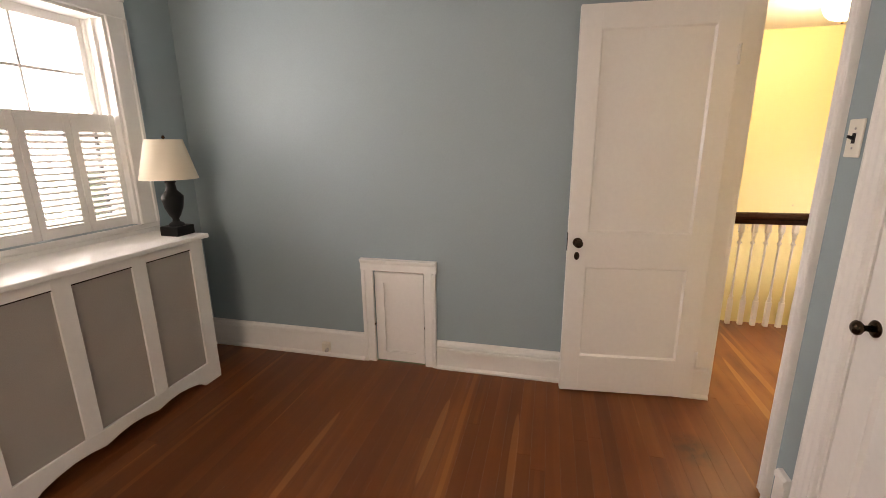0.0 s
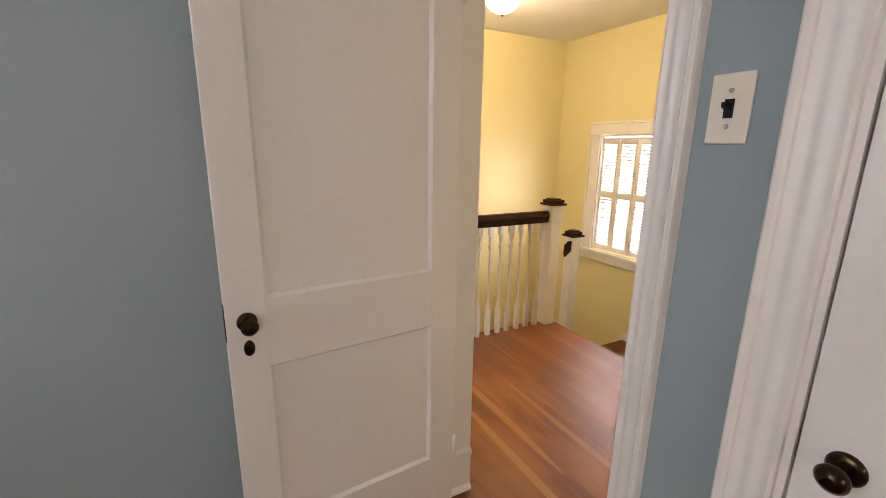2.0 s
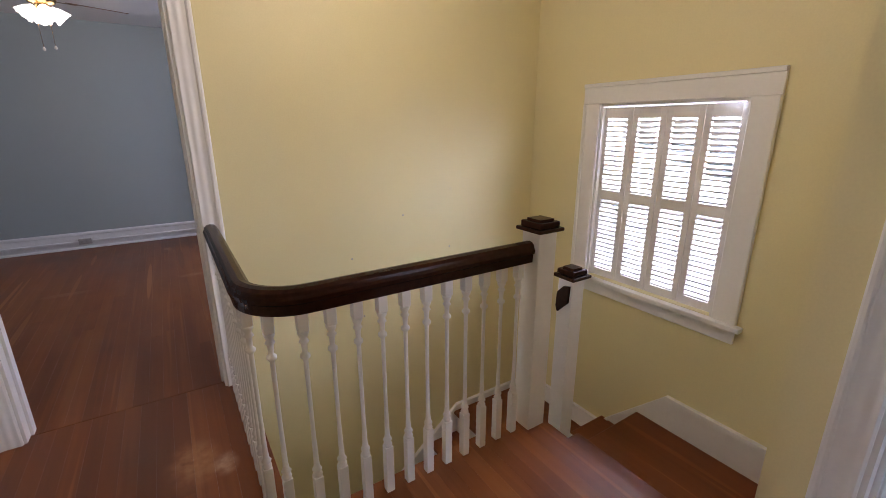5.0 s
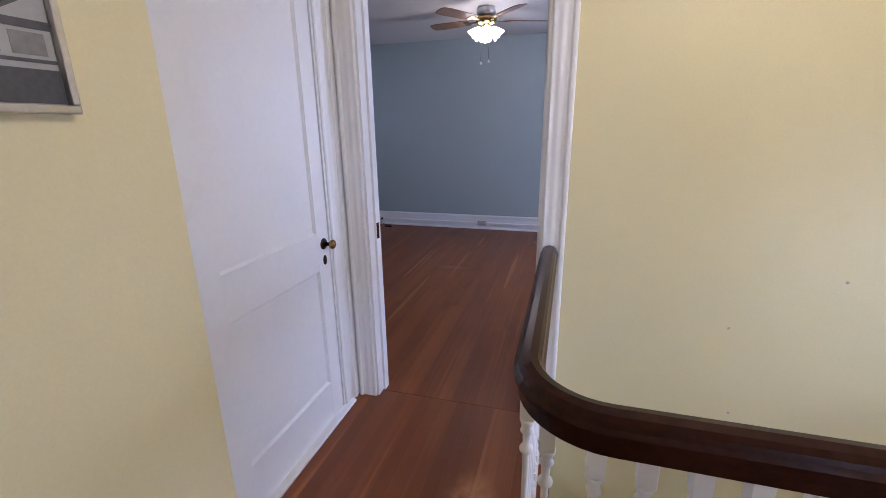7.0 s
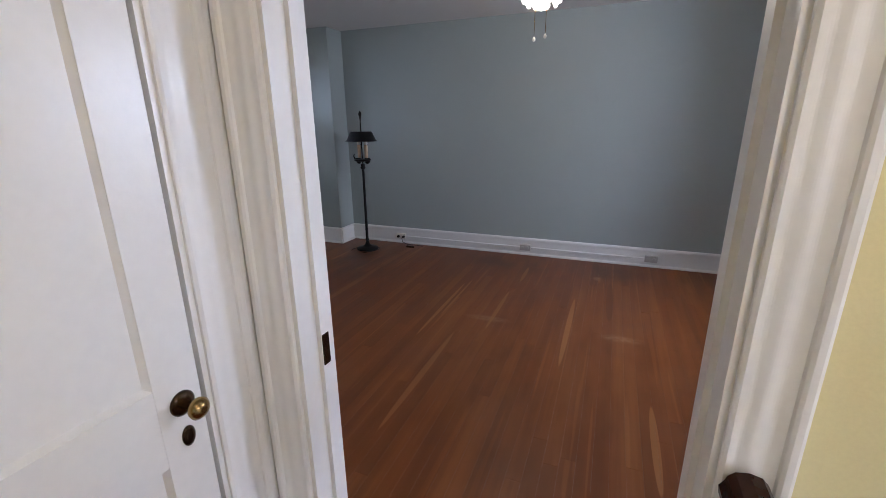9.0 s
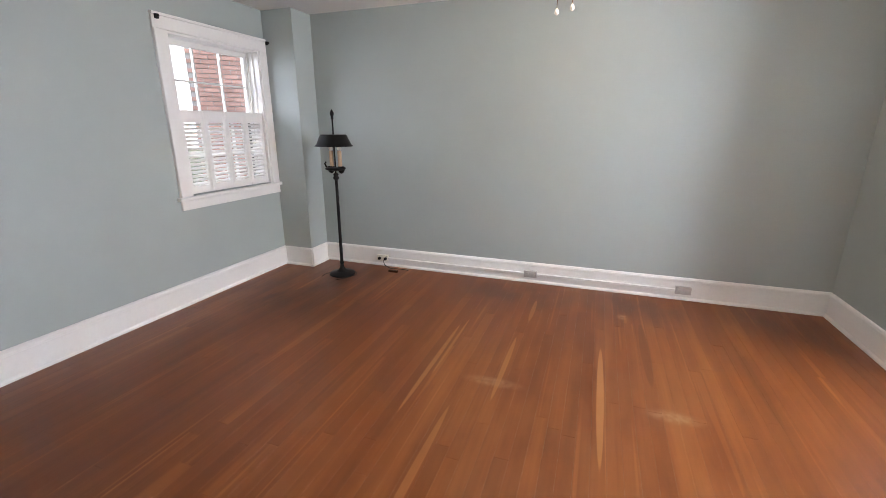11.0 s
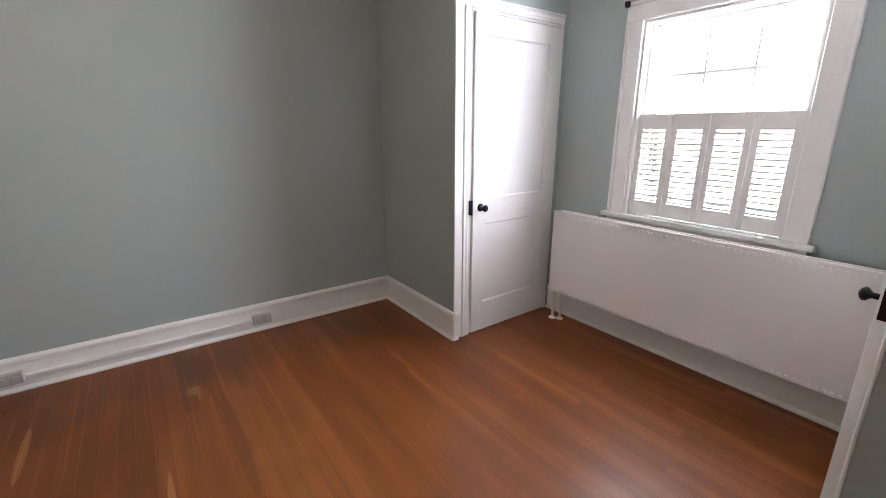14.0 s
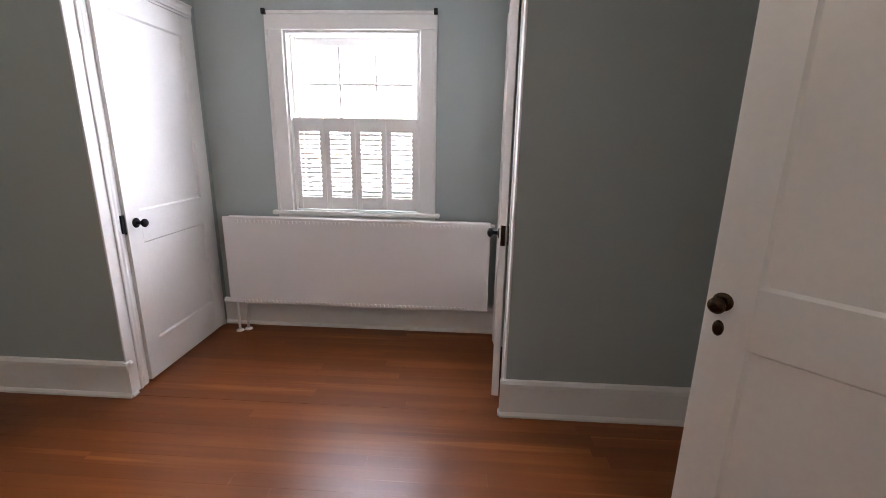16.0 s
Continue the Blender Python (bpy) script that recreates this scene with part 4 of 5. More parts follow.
acc = thing("access_door", "small white access door low in the wall", "access door", (-0.448, N1, 0), kind="structure")
for s in (-1, 1):
    part("casing_board", prism(bmesh.new(), [(0, 0), (0, 0.018), (0.05, 0.018), (0.056, 0.026), (0.076, 0.026), (0.076, 0)], (s * 0.174, 0, 0), (s, 0, 0), (0, -1, 0), (0, 0, 0.645)), WHITE, acc)
part("head_casing", prism(bmesh.new(), [(0, 0), (0, 0.020), (0.048, 0.020), (0.056, 0.032), (0.074, 0.036), (0.078, 0)], (-0.255, 0, 0.645), (0, 0, 1), (0, -1, 0), (0.51, 0, 0)), WHITE, acc)
leaf = part("leaf", boxes(((-0.165, -0.004, 0.012), (-0.105, 0.016, 0.632)), ((0.105, -0.004, 0.012), (0.165, 0.016, 0.632)), ((-0.105, -0.0035, 0.012), (0.105, 0.0155, 0.075)), ((-0.105, -0.0035, 0.56), (0.105, 0.0155, 0.632)), ((-0.105, 0.009, 0.075), (0.105, 0.015, 0.56))), WHITE, acc)
for s in (-1, 1):
    part("catch", lathe(bmesh.new(), [(0.006, 0), (0.006, 0.012), (0.003, 0.014)], (s * 0.172, -0.004, 0.27), seg=8, turn=Matrix.Rotation(radians(90), 3, 'X')), BRONZE, leaf)

sw = thing("light_switch", "ivory toggle light switch plate with a chipped edge", "light switch", (E1, 2.054, 1.437))
part("plate", boxes(((-0.006, -0.036, -0.059), (0, 0.036, 0.059)), bevel=0.003), IVORY, sw)
part("toggle_slot", boxes(((-0.0075, -0.008, -0.016), (-0.006, 0.008, 0.016))), BLACK, sw, "dark toggle slot")
part("toggle", prism(bmesh.new(), [(0, -0.006), (0.016, 0.002), (0.016, 0.010), (0, 0.006)], (-0.0075, -0.004, 0), (-1, 0, 0), (0, 0, 1), (0, 0.008, 0)), BLACK, sw)
for z in (-0.03, 0.03):
    part("screw", lathe(bmesh.new(), [(0.004, 0), (0.004, 0.0015), (0.002, 0.002)], (-0.006, 0, z), seg=10, turn=Matrix.Rotation(radians(-90), 3, 'Y')), STEEL, sw)

jack = thing("wall_jack", "small white plug block on the baseboard", "phone jack", (-0.985, N1 - 0.019, 0.075))
part("block", boxes(((-0.028, -0.032, -0.034), (0.028, 0, 0.034)), bevel=0.006), IVORY, jack)
part("plug", lathe(bmesh.new(), [(0.012, 0), (0.012, 0.02), (0.006, 0.03)], (0.018, -0.032, -0.012), seg=10, turn=Matrix.Rotation(radians(90), 3, 'X')), OUTLET, jack)
race = thing("wire_raceway", "white painted wire raceway along the baseboard", "raceway", (-0.19, N1 - 0.0265, 0.150))
part("channel", boxes(((0, -0.024, -0.009), (1.3, 0, 0.009)), bevel=0.002), WHITE, race)


# ---- hall things ----
pic = thing("framed_print", "monochrome abstract print in a thin silver frame", "picture", (0.84, 3.636, 1.435))
PW, PH = 0.66, 0.62
for lo, hi in (((0, -PW / 2, 0), (0.026, PW / 2, 0.016)), ((0, -PW / 2, PH - 0.016), (0.026, PW / 2, PH)), ((0, -PW / 2, 0.016), (0.026, -PW / 2 + 0.014, PH - 0.016)), ((0, PW / 2 - 0.014, 0.016), (0.026, PW / 2, PH - 0.016))):
    part("frame_bar", boxes((lo, hi), bevel=0.003), STEEL, pic)
INK = material("dark_grey_ink", (0.065, 0.062, 0.058), 0.6, vary=0.3, grain=90)
MIDINK = material("mid_grey_wash", (0.22, 0.21, 0.19), 0.6, vary=0.3, grain=60)
PAPER = material("grey_print_paper", (0.40, 0.385, 0.35), 0.7, vary=0.1, grain=90)
part("print_sheet", boxes(((0.004, -PW / 2 + 0.014, 0.016), (0.012, PW / 2 - 0.014, PH - 0.016))), PAPER, pic, "grey paper with hatched leaf shapes")
Y0, Y1 = -PW / 2 + 0.016, PW / 2 - 0.016
bm = boxes(((0.0122, Y0, 0.018), (0.0134, Y1, 0.074)), ((0.0122, Y0, 0.084), (0.0134, Y1, 0.090)), ((0.0122, Y0, 0.138), (0.0134, Y1, 0.152)))
part("ink_band", bm, INK, pic)
bm = bmesh.new()
for k in range(9):
    y = Y0 + 0.02 + 0.068 * k
    box(bm, (0.0122, y, 0.096), (0.0130, y + 0.052, 0.132))
part("wash_field", bm, MIDINK, pic)
bm = bmesh.new()
for c in (-0.24, -0.08, 0.08, 0.24):
    box(bm, (0.0122, c - 0.003, 0.155), (0.0132, c + 0.003, PH - 0.02))
    for k in range(13):
        z = 0.160 + 0.032 * k
        for sd in (-1, 1):
            prism(bm, [(c + sd * 0.004, z), (c + sd * 0.074, z + 0.040), (c + sd * 0.074, z + 0.054), (c + sd * 0.004, z + 0.014)], (0.0122, 0, 0), (0, 1, 0), (0, 0, 1), (0.001, 0, 0))
part("leaf_hatching", bm, INK, pic)

bowl = thing("ceiling_lamp", "lit opal glass bowl ceiling lamp", "ceiling lamp", (2.38, 4.2, CH))
part("canopy", lathe(bmesh.new(), [(0.075, 0), (0.075, -0.012), (0.060, -0.026), (0.05, -0.03)][::-1], seg=28), BRASS, bowl)
part("glass_bowl", lathe(bmesh.new(), [(0.118, -0.055), (0.124, -0.06), (0.122, -0.085), (0.105, -0.125), (0.075, -0.155), (0.035, -0.172), (0.006, -0.176)], seg=32), LAMPGLASS, bowl, "glowing opal glass bowl").visible_shadow = False
part("bowl_finial", lathe(bmesh.new(), [(0.003, -0.176), (0.008, -0.182), (0.008, -0.19), (0.003, -0.196)], seg=10), BRASS, bowl)
for k in range(3):
    a = radians(120 * k + 20)
    part("bowl_clip", boxes(((0.055 * math.cos(a) - 0.004, 0.055 * math.sin(a) - 0.004, -0.07), (0.055 * math.cos(a) + 0.004, 0.055 * math.sin(a) + 0.004, -0.02))), BRASS, bowl)

for x, z in ((2.757, 0.829), (3.113, 0.969), (2.406, 0.60), (3.106, 0.572), (2.463, 0.21)):
    n_ob = finish("nail_hole", lathe(bmesh.new(), [(0.006, 0), (0.006, 0.002), (0.003, 0.004)], (x, NH, z), seg=8, turn=Matrix.Rotation(radians(90), 3, 'X')), OUTLET)
    tagged(n_ob, "small grey wall plug in the yellow wall", "wall plug", "wall plugs above the stairs")

hook = thing("door_hook", "white plastic hook on the narrow hall door", "hook", (2.30, 2.148, 1.52))
part("hook_arm", tube(bmesh.new(), [(0, 0.004, 0), (0, 0.03, 0.02), (0, 0.045, 0.08), (0, 0.03, 0.14), (0, 0.004, 0.16)], 0.006), IVORY, hook)
part("hook_plate", boxes(((-0.012, 0, -0.02), (0.012, 0.004, 0.18)), bevel=0.001), IVORY, hook)

structure("trim_threshold", boxes(((0.66, D2[0], 0.0), (0.735, D2[1] + 0.05, 0.016)), bevel=0.004), WHITE, "white painted door threshold", "threshold")

# ---- teal room things ----
cov = thing("radiator_cover", "white radiator cover with a lattice grille end", "radiator cover", (4.50, 2.815, 0))
part("top", boxes(((-0.03, -0.03, 0.874), (1.21, 0.245 - 0.004, 0.9)), bevel=0.006), WHITE, cov)
bm = bmesh.new()
for i in range(5):
    box(bm, (0.001 + i * 0.28, 0, 0.0), (0.06 + i * 0.28, 0.02, 0.8735))
for i in range(4):
    box(bm, (0.06 + i * 0.28, 0.0, 0.80), (0.281 + i * 0.28, 0.019, 0.8735))
    box(bm, (0.06 + i * 0.28, 0.0, 0.06), (0.281 + i * 0.28, 0.019, 0.14))
    box(bm, (0.06 + i * 0.28, 0.010, 0.14), (0.281 + i * 0.28, 0.015, 0.80))
part("front_frame", bm, WHITE, cov)
part("end_frame", boxes(((0, 0.0205, 0.0), (0.02, 0.07, 0.8735)), ((0, 0.17, 0.0), (0.02, 0.211, 0.8735)), ((0, 0.07, 0.06), (0.02, 0.17, 0.13)), ((0, 0.07, 0.80), (0.02, 0.17, 0.8735))), WHITE, cov)
# Darkened wall teal: the shade inside the cover is put into this colour.
LATT = material("teal_shadow_grille", (0.10, 0.24, 0.24), 0.6, vary=0.2)
part("grille_shade_sheet", boxes(((0.016, 0.07, 0.13), (0.018, 0.17, 0.80))), LATT, cov, "dark teal sheet coloured as the shade behind the lattice")
bm = bmesh.new()
for i in range(44):
    z = 0.13 + i * 0.67 / 43
    box(bm, (0.009, 0.07, z - 0.0022), (0.013, 0.17, z + 0.0022))
for i in range(7):
    y = 0.07 + i * 0.1 / 6
    box(bm, (0.008, y - 0.0022, 0.13), (0.014, y + 0.0022, 0.80))
part("lattice", bm, SHUT, cov)
vent = thing("ceiling_vent", "small white slotted ceiling vent", "ceiling vent", (5.6, 2.75, CT))
part("vent_frame", boxes(((-0.16, -0.09, -0.006), (0.16, 0.09, 0)), bevel=0.002), WHITE, vent)
for k in range(6):
    part("slot", boxes(((-0.13, -0.07 + k * 0.026, -0.009), (0.13, -0.06 + k * 0.026, -0.006))), OUTLET, vent)

# ---- bedroom things ----
fan = thing("ceiling_fan", "white and wood ceiling fan with lit tulip glass shades", "ceiling fan", (*FAN, C2 + 0.08))
part("mount", lathe(bmesh.new(), [(0.062, -0.16), (0.088, -0.14), (0.092, -0.12), (0.085, -0.09), (0.08, -0.081)], seg=28), STEEL, fan, "pale metal motor housing")
part("motor", lathe(bmesh.new(), [(0.05, -0.235), (0.085, -0.225), (0.098, -0.20), (0.098, -0.175), (0.085, -0.161)], seg=28), BRASS, fan, "brass trimmed motor ring")
BLADE = material("blade_walnut", (0.20, 0.11, 0.065), 0.32, vary=0.25, grain=40, bump=0.03)
for k in range(5):
    a = 72 * k + 22
    m = pose(0, 0, -0.195, 0, 0, a) @ pose(0, 0, 0, 11)
    bm = prism(bmesh.new(), [(0.17, -0.045), (0.20, -0.055), (0.50, -0.068), (0.58, -0.060), (0.60, -0.03), (0.60, 0.03), (0.58, 0.060), (0.50, 0.068), (0.20, 0.055), (0.17, 0.045)], (0, 0, 0), (1, 0, 0), (0, 1, 0), (0, 0, 0.006))
    bm.transform(m)
    bl = part("blade", bm, BLADE, fan)
    bm = boxes(((0.08, -0.014, -0.006), (0.22, 0.014, -0.001)), ((0.18, -0.035, -0.005), (0.23, 0.035, -0.0012)), bevel=0.001)
    bm.transform(m)
    part("blade_iron", bm, BRASS, bl)
part("light_kit", lathe(bmesh.new(), [(0.015, -0.31), (0.04, -0.30), (0.05, -0.27), (0.04, -0.24), (0.045, -0.235)], seg=20), BRASS, fan)
for k in range(4):
    a = 90 * k + 15
    m = pose(0.06 * math.cos(radians(a)), 0.06 * math.sin(radians(a)), -0.262, 0, 0, a) @ pose(0, 0, 0, 0, 135, 0)
    bm = lathe(bmesh.new(), [(0.018, -0.01), (0.030, 0.01), (0.044, 0.035), (0.054, 0.065), (0.064, 0.092), (0.056, 0.091), (0.02, 0.07)], seg=24)
    for v in bm.verts:
        ang = math.atan2(v.co.y, v.co.x)
        if v.co.z > 0.06:
            v.co.z += 0.006 * math.cos(8 * ang)
    bm.transform(m)
    s_ob = part("tulip_shade", bm, LAMPGLASS, fan, "glowing ribbed tulip glass shade")
    s_ob.visible_shadow = False
for dx, ln in ((-0.045, 0.25), (0.03, 0.235)):
    ch = part("pull_chain", tube(bmesh.new(), [(dx, -0.02, -0.29), (dx, -0.02, -0.30 - ln)], 0.0022, 6), BRASS, fan)
    part("pull_bob", lathe(bmesh.new(), [(0.003, 0), (0.010, -0.012), (0.011, -0.022), (0.004, -0.03)][::-1], (dx, -0.02, -0.30 - ln), seg=12), IVORY, ch)

fl = thing("floor_lamp", "black iron candle floor lamp with metal shade", "floor lamp", (-1.185, 8.74, 0))
part("foot", lathe(bmesh.new(), [(0.125, 0), (0.128, 0.008), (0.115, 0.022), (0.060, 0.034), (0.035, 0.05), (0.022, 0.075), (0.016, 0.10)], seg=28), BLACK, fl)
part("pole", lathe(bmesh.new(), [(0.016, 0.10), (0.021, 0.12), (0.016, 0.14), (0.014, 0.95), (0.017, 0.965), (0.011, 0.98), (0.008, 1.00), (0.007, 1.50)], seg=14), BLACK, fl)
bm = lathe(bmesh.new(), [(0.02, 1.02), (0.085, 1.03), (0.098, 1.045), (0.09, 1.05), (0.02, 1.055)], seg=24)
part("drip_tray", bm, BLACK, fl)
bm = tube(bmesh.new(), [(-0.075, 0, 1.045), (-0.10, 0, 1.055), (-0.115, 0, 1.085), (-0.10, 0, 1.10)], 0.008)
part("side_scroll", bm, BLACK, fl)
for s in (-1, 1):
    c = part("candle_sleeve", lathe(bmesh.new(), [(0.019, 1.055), (0.019, 1.20), (0.012, 1.205)], (s * 0.045, 0.012, 0), seg=14), CANDLE, fl, "aged wax-coloured candle sleeve")
    part("bulb", lathe(bmesh.new(), [(0.012, 1.205), (0.022, 1.222), (0.016, 1.25), (0.004, 1.262)], (s * 0.045, 0.012, 0), seg=12), IVORY, c)
bm = bmesh.new()
A = [(0.185, 1.245), (0.165, 1.262), (0.130, 1.335), (0.122, 1.348)]
for prof in (A, [(r - 0.003, z - 0.001) for r, z in A]):
    rings = [[bm.verts.new((r * math.cos(2 * math.pi * i / 32) , 0.85 * r * math.sin(2 * math.pi * i / 32), z)) for i in range(32)] for r, z in prof]
    for a, b in zip(rings, rings[1:]):
        for i in range(32):
            bm.faces.new((a[i], a[(i + 1) % 32], b[(i + 1) % 32], b[i])).smooth = True
top = [bm.verts.new((0.122 * math.cos(2 * math.pi * i / 32), 0.85 * 0.122 * math.sin(2 * math.pi * i / 32), 1.349)) for i in range(32)]
bm.faces.new(top)
part("shade", bm, BLACK, fl, "black oval tole metal shade")
part("finial", lathe(bmesh.new(), [(0.007, 1.48), (0.014, 1.492), (0.009, 1.503), (0.017, 1.522), (0.018, 1.538), (0.010, 1.556), (0.003, 1.568)], seg=14), BLACK, fl)
part("collar", lathe(bmesh.new(), [(0.012, 0.93), (0.026, 0.945), (0.030, 0.958), (0.020, 0.972), (0.026, 0.986), (0.016, 1.0)], seg=16), BLACK, fl)
for s in (-1, 1):
    part("candle_cup", lathe(bmesh.new(), [(0.008, 0.995), (0.024, 1.008), (0.032, 1.028), (0.032, 1.058), (0.024, 1.062)], (s * 0.055, 0.012, 0), seg=16), BLACK, fl)
cord = [(-1.19 + 0.14 * math.cos(a) * (1 + 0.25 * math.sin(2 * a)), 8.70 + 0.16 * math.sin(a), 0.004) for a in [0.5 * k - 1.2 for k in range(11)]]
cd = thing("lamp_cord", "thin dark lamp cord lying on the floor", "cord", cord[0])
part("cord", tube(bmesh.new(), [Vector(p) - Vector(cord[0]) for p in cord] , 0.0032, 6), CORD, cd)

outs = ((-0.92, "white wall outlet with plugged cords on baseboard", IVORY), (0.622, "grey raceway outlet box on the baseboard", OUTLET), (1.897, "grey raceway outlet box on the baseboard", OUTLET))
for x, lab, mt_ in outs:
    o = thing("wall_outlet", lab, "outlet", (x, N2 - 0.019, 0.090))
    part("box", boxes(((-0.06, -0.036, -0.032), (0.06, 0, 0.032)), bevel=0.004), mt_, o)
    for s in (-1, 1):
        part("socket", lathe(bmesh.new(), [(0.017, 0), (0.017, 0.002), (0.012, 0.0025)], (s * 0.026, -0.036, 0), seg=14, turn=Matrix.Rotation(radians(90), 3, 'X')), mt_, o)
    if mt_ is IVORY:
        part("plug", lathe(bmesh.new(), [(0.016, 0), (0.016, 0.022), (0.008, 0.03)], (-0.026, -0.0385, 0), seg=12, turn=Matrix.Rotation(radians(90), 3, 'X')), BLACK, o)
        part("plug", lathe(bmesh.new(), [(0.014, 0), (0.014, 0.03), (0.006, 0.04)], (0.045, -0.0385, 0.0), seg=12, turn=Matrix.Rotation(radians(90), 3, 'X')), BLACK, o)
rw = thing("wire_raceway", "white painted wire raceway along the far baseboard", "raceway", (-0.88, N2 - 0.019, 0.085))
part("channel", boxes(((0, -0.024, -0.010), (1.45, 0, 0.010)), bevel=0.002), WHITE, rw)
part("channel", boxes(((1.565, -0.024, -0.010), (2.73, 0, 0.010)), bevel=0.002), WHITE, rw)
ec = thing("extension_cord", "short brown extension cord on the floor", "cord", (-0.9, 9.06, 0.006))
part("cord", tube(bmesh.new(), [(0.0, 0.012, 0.07), (0.03, -0.02, 0.03), (0.10, -0.03, 0.004), (0.22, -0.01, 0.0), (0.30, -0.02, 0.0)], 0.004, 6), CORD, ec)
part("cord_end", boxes(((0.12, -0.12, -0.006), (0.22, -0.09, 0.014)), bevel=0.005), BRONZE, ec)

# panel radiator in the recess
rad = thing("panel_radiator", "long flat white panel radiator under the window", "radiator", (3.678, 7.236, 0))
HW = 0.87
bm = boxes(((0.0, -HW, 0.221), (0.022, HW, 0.813)), bevel=0.006)
part("front_panel", bm, RADI, rad)
part("back_panel", boxes(((0.062, -HW + 0.01, 0.226), (0.080, HW - 0.01, 0.808)), bevel=0.004), RADI, rad)
bm = bmesh.new()
for k in range(46):
    y = -HW + 0.03 + k * (2 * HW - 0.06) / 45
    box(bm, (0.0222, y - 0.012, 0.25), (0.0618, y + 0.012, 0.79))
part("fins", bm, RADI, rad)
for z, nm in ((0.800, "top_bead"), (0.252, "bottom_bead")):
    bm = bmesh.new()
    for k in range(56):
        y = -HW + 0.10 + k * (2 * HW - 0.20) / 55
        box(bm, (-0.006, y - 0.007, z - 0.024), (0.0005, y + 0.007, z - 0.006), bevel=0.002)
    tagged(part(nm, bm, RADI, rad), "row of small pressed bumps", kind="stuff")
for y in (-HW + 0.008, HW - 0.008):
    part("side_cover", boxes(((0.004, y - 0.006, 0.232), (0.078, y + 0.006, 0.803)), bevel=0.002), OUTLET, rad)
for k in range(2):
    p = part("pipe", tube(bmesh.new(), [(0.03 + 0.03 * k, HW - 0.03 - 0.045 * k, 0.228), (0.03 + 0.03 * k, HW - 0.03 - 0.045 * k, 0.0)], 0.009), RADI, rad)
    part("pipe_collar", lathe(bmesh.new(), [(0.026, 0), (0.024, 0.008), (0.012, 0.014)], (0.03 + 0.03 * k, HW - 0.03 - 0.045 * k, 0), seg=14), RADI, p)
part("wall_bracket", boxes(((0.0802, -0.5, 0.3), (0.1695, -0.46, 0.78)), ((0.0802, 0.46, 0.3), (0.1695, 0.5, 0.78))), RADI, rad)
part("bleed_cap", lathe(bmesh.new(), [(0.012, 0), (0.012, 0.02), (0.006, 0.024)], (0.03, -HW - 0.002, 0.79), seg=10, turn=Matrix.Rotation(radians(90), 3, 'X')), RADI, rad)

# curtain-rod brackets on the window casings
for (x, y, z, d) in ((A2 - 0.029, 7.782, 2.049, -1), (A2 - 0.029, 6.738, 2.049, -1), (W2 + 0.029, 7.75, 2.175, 1), (W2 + 0.029, 8.857, 2.175, 1)):
    k_ob = finish("rod_bracket", boxes(((0, -0.011, -0.016), (d * 0.024, 0.011, 0.016)), ((d * 0.024, -0.006, -0.005), (d * 0.036, 0.006, 0.012)), bevel=0.002), BLACK)
    k_ob.location = (x, y, z)
    tagged(k_ob, "small black curtain rod bracket on the casing", "rod bracket", "curtain rod brackets")

# ---- outside ----
structure("ground", boxes(((-120, -120, -3.4), (120, 120, -3.2))), GROUND, "dull green lawn far below the windows", "ground")
structure("backdrop", boxes(((-90, -60, -3.1), (-89, 120, 45))), glow_material("overcast_sky", (0.93, 0.97, 1.0), 1.1), "bright overcast sky beyond the houses", "sky")
house = thing("neighbour_house", "red brick neighbouring house with a dark roof", "house", (-5.4, 10.98, -3.2))
part("wall", boxes(((-5.0, 0, 0), (-0.02, 9.0, 8.2))), MORTAR, house)
ROOF = material("slate_roof", (0.08, 0.08, 0.085), 0.8, vary=0.3, grain=12, bump=0.2)
part("roof", prism(bmesh.new(), [(-5.4, 8.2), (0.4, 8.2), (-2.5, 11.0)], (0, -0.3, 0), (1, 0, 0), (0, 0, 1), (0, 9.6, 0)), ROOF, house)
bmesh_b = bpy.data.meshes.new("brick")
bm = boxes(((-0.02, 0, 0), (0.0, 0.205, 0.062)), bevel=0.003)
bm.to_mesh(bmesh_b)
bm.free()
bmesh_b.materials.append(BRICK)
for r in range(22):
    for c in range(13):
        b_ob = new("brick", bmesh_b)
        b_ob.parent = house
        b_ob.location = (0.0 + 0.002 * random.random(), 0.005 + 0.217 * c + (0.108 if r % 2 else 0), 4.60 + r * 0.074)
bm = bmesh.new()
for r in range(112):
    if 61.8 < r < 85:
        continue
    for c in range(40):
        y = 0.005 + 0.217 * c + (0.108 if r % 2 else 0)
        box(bm, (-0.02, y, 0.03 + r * 0.073), (0.0, y + 0.205, 0.092 + r * 0.073))
house.rotation_euler = (0, 0, radians(-42))
tagged(part("brickwork", bm, BRICK, house), "courses of red brick", kind="stuff")


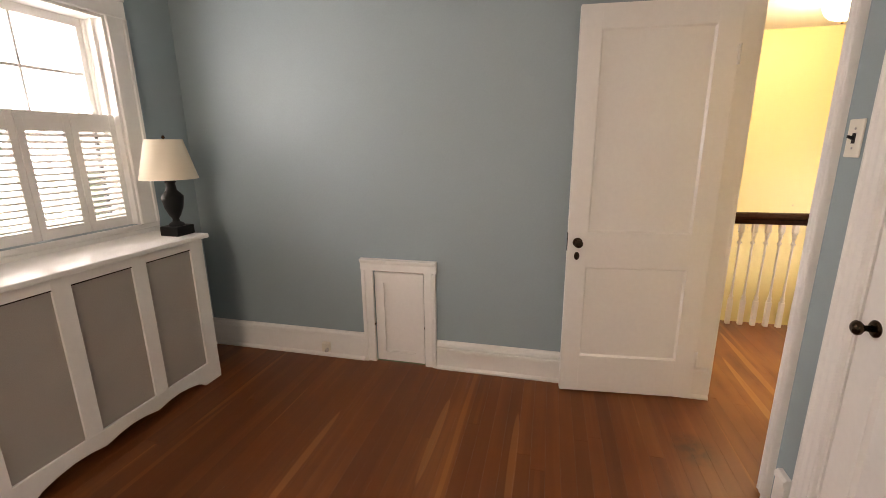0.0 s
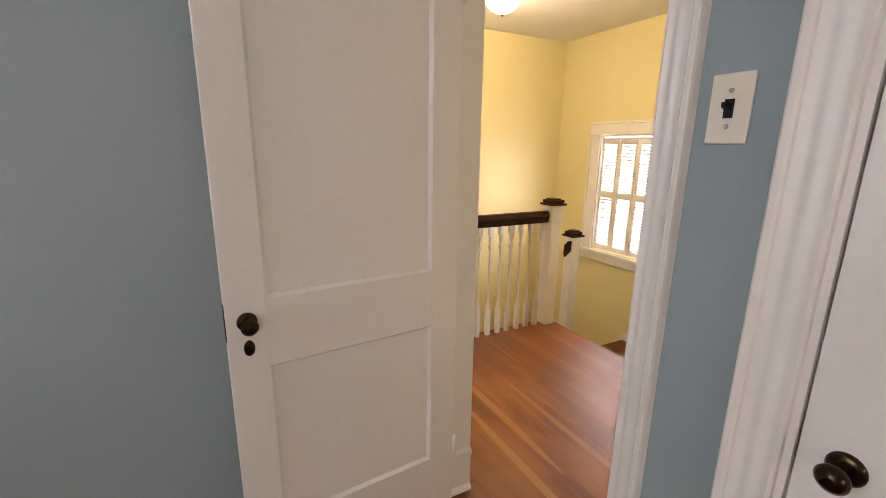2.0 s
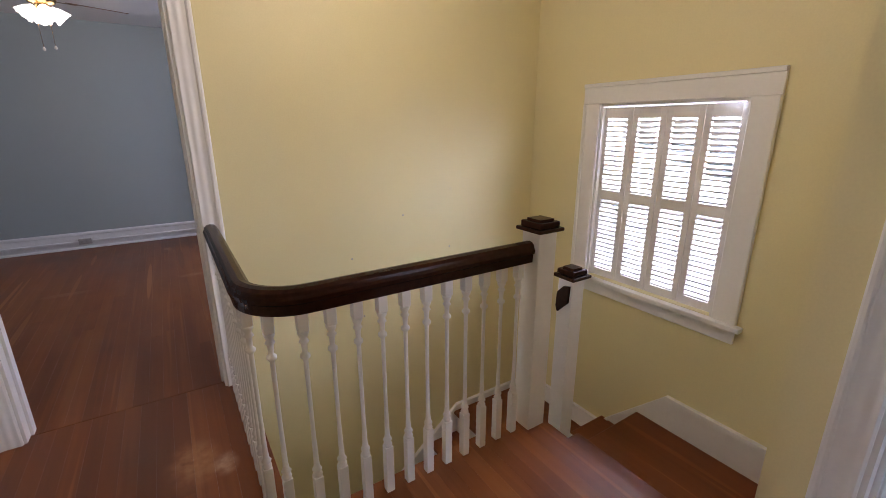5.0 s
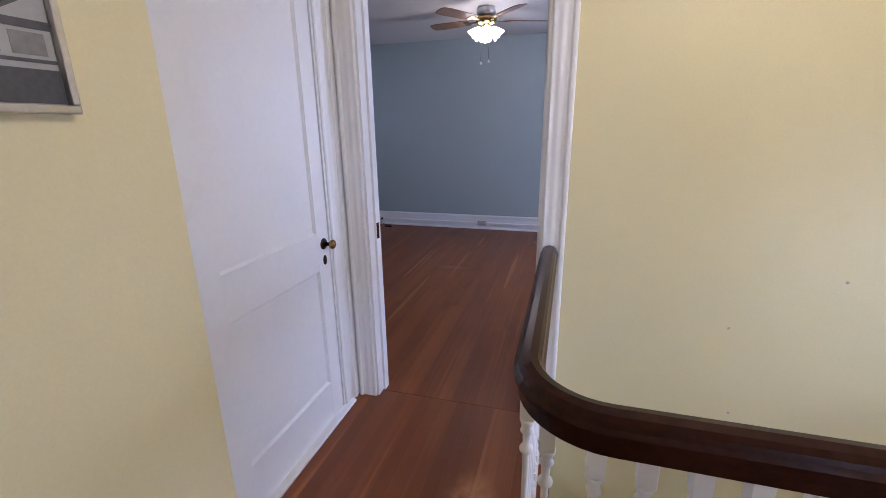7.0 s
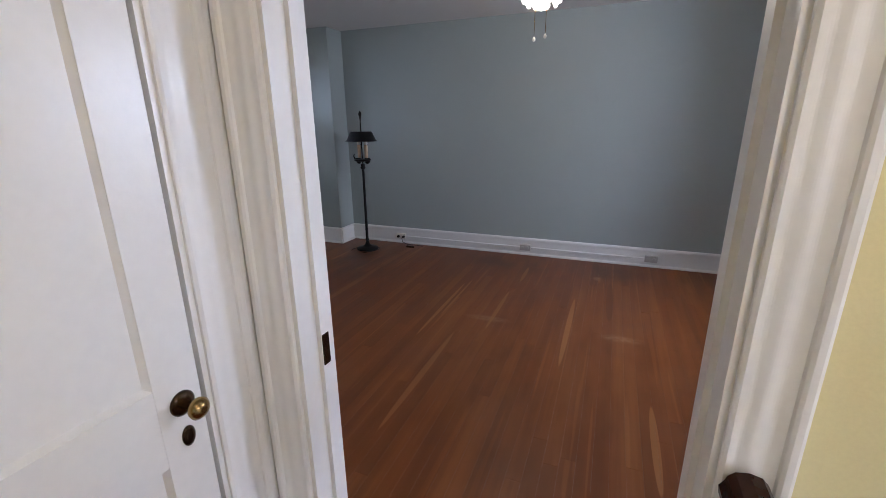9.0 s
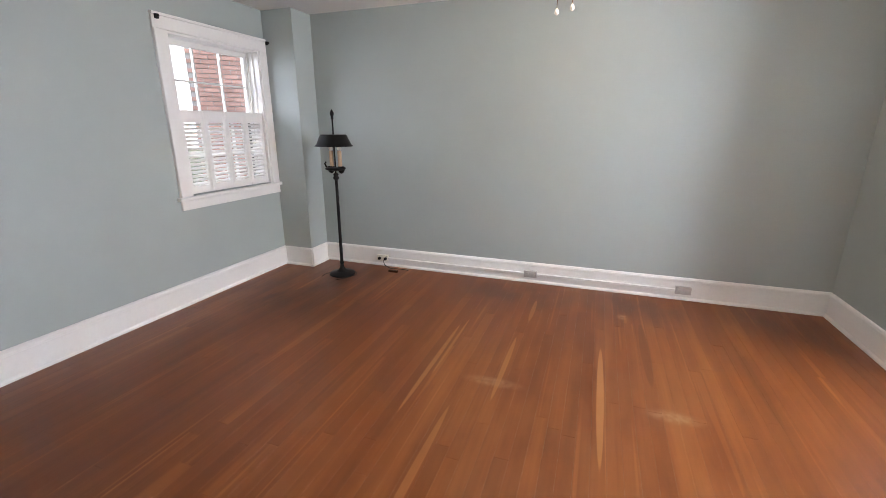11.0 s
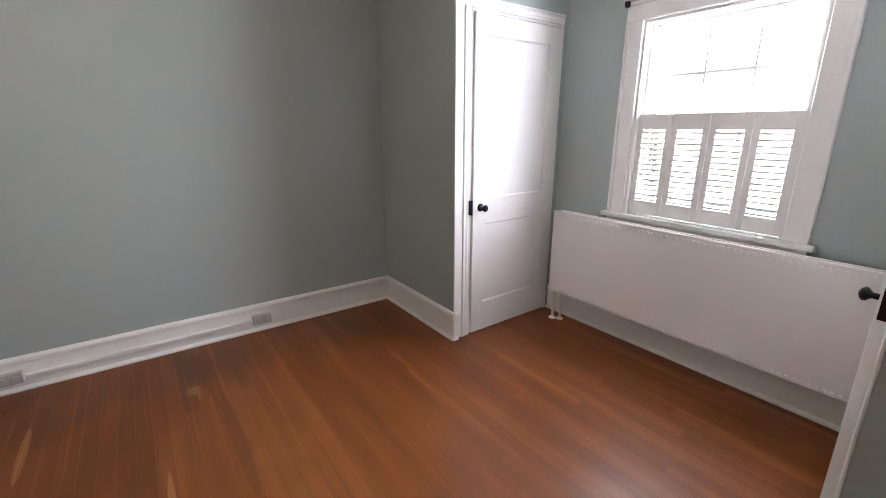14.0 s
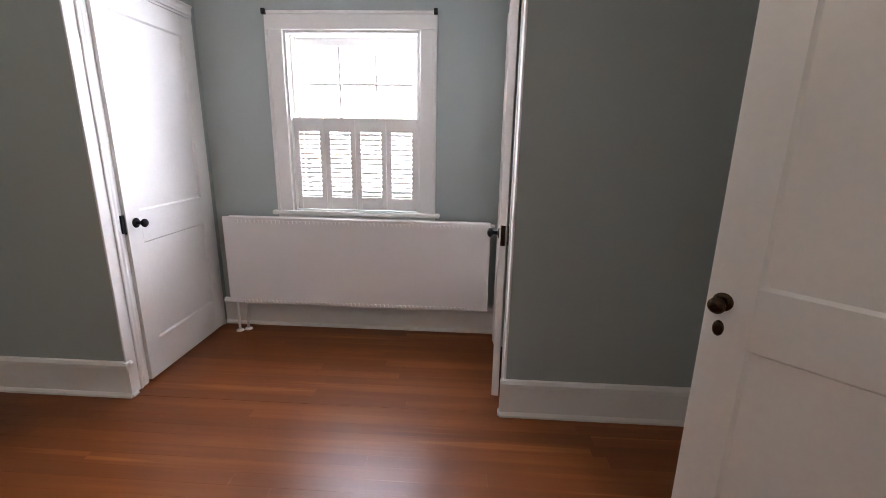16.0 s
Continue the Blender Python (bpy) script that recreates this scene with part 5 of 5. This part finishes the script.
# ---- floorboards ----
def boards(name, label, mat, rects, along, width=0.068):
    """Boards laid over rectangles (x0, x1, y0, y1) on a dark subfloor; each board is a piece of its own."""
    o = structure(name, boxes(*[((x0, y0, -0.06), (x1, y1, -0.019)) for x0, x1, y0, y1 in rects]), SUB, label, "floor")
    rng = random.Random(len(name) * 7 + 3)
    for x0, x1, y0, y1 in rects:
        a0, a1, b0, b1 = (x0, x1, y0, y1) if along == "y" else (y0, y1, x0, x1)
        n = max(1, round((a1 - a0) / width))
        wd = (a1 - a0) / n
        for i in range(n):
            p = b0
            first = True
            while p < b1 - 0.01:
                q = p + rng.uniform(0.9, 2.6) * (rng.uniform(0.3, 1.0) if first else 1)
                if b1 - q < 0.5:
                    q = b1
                first = False
                u0, u1 = a0 + i * wd + 0.00012, a0 + (i + 1) * wd - 0.00012
                dz = rng.uniform(-0.00015, 0.0001)
                c = 0.0004
                vs = []
                for (s, t_, z) in ((0, 0, -0.019), (0, 0, dz - c), (c, c, dz)):
                    for (uu, vv) in ((u0 + s, p + 0.0001 + t_), (u1 - s, p + 0.0001 + t_), (u1 - s, q - 0.0001 - t_), (u0 + s, q - 0.0001 - t_)):
                        vs.append((uu, vv, z) if along == "y" else (vv, uu, z))
                fs = []
                for k in (0, 4):
                    for j in range(4):
                        fs.append((k + j, k + (j + 1) % 4, k + 4 + (j + 1) % 4, k + 4 + j))
                fs.append((8, 9, 10, 11))
                if along == "x":
                    fs = [f[::-1] for f in fs]
                me = bpy.data.meshes.new("floorboard")
                me.from_pydata(vs, [], fs)
                me.materials.append(mat)
                ob = new("floorboard", me)
                ob.parent = o
                p = q
    return o


boards("floor_blue_room", "reddish brown varnished fir strip floor", FLOOR_1, [(W1, 1.4534, S1, N1)], "y")
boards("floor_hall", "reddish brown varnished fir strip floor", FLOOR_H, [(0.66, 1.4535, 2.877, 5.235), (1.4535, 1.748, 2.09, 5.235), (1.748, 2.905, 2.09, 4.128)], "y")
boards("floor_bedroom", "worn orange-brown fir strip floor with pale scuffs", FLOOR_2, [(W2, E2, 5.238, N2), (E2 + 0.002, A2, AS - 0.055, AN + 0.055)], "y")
boards("floor_teal_room", "brown fir strip floor with a dark stain", FLOOR_T, [(2.907, ET, -0.5, NT)], "x")
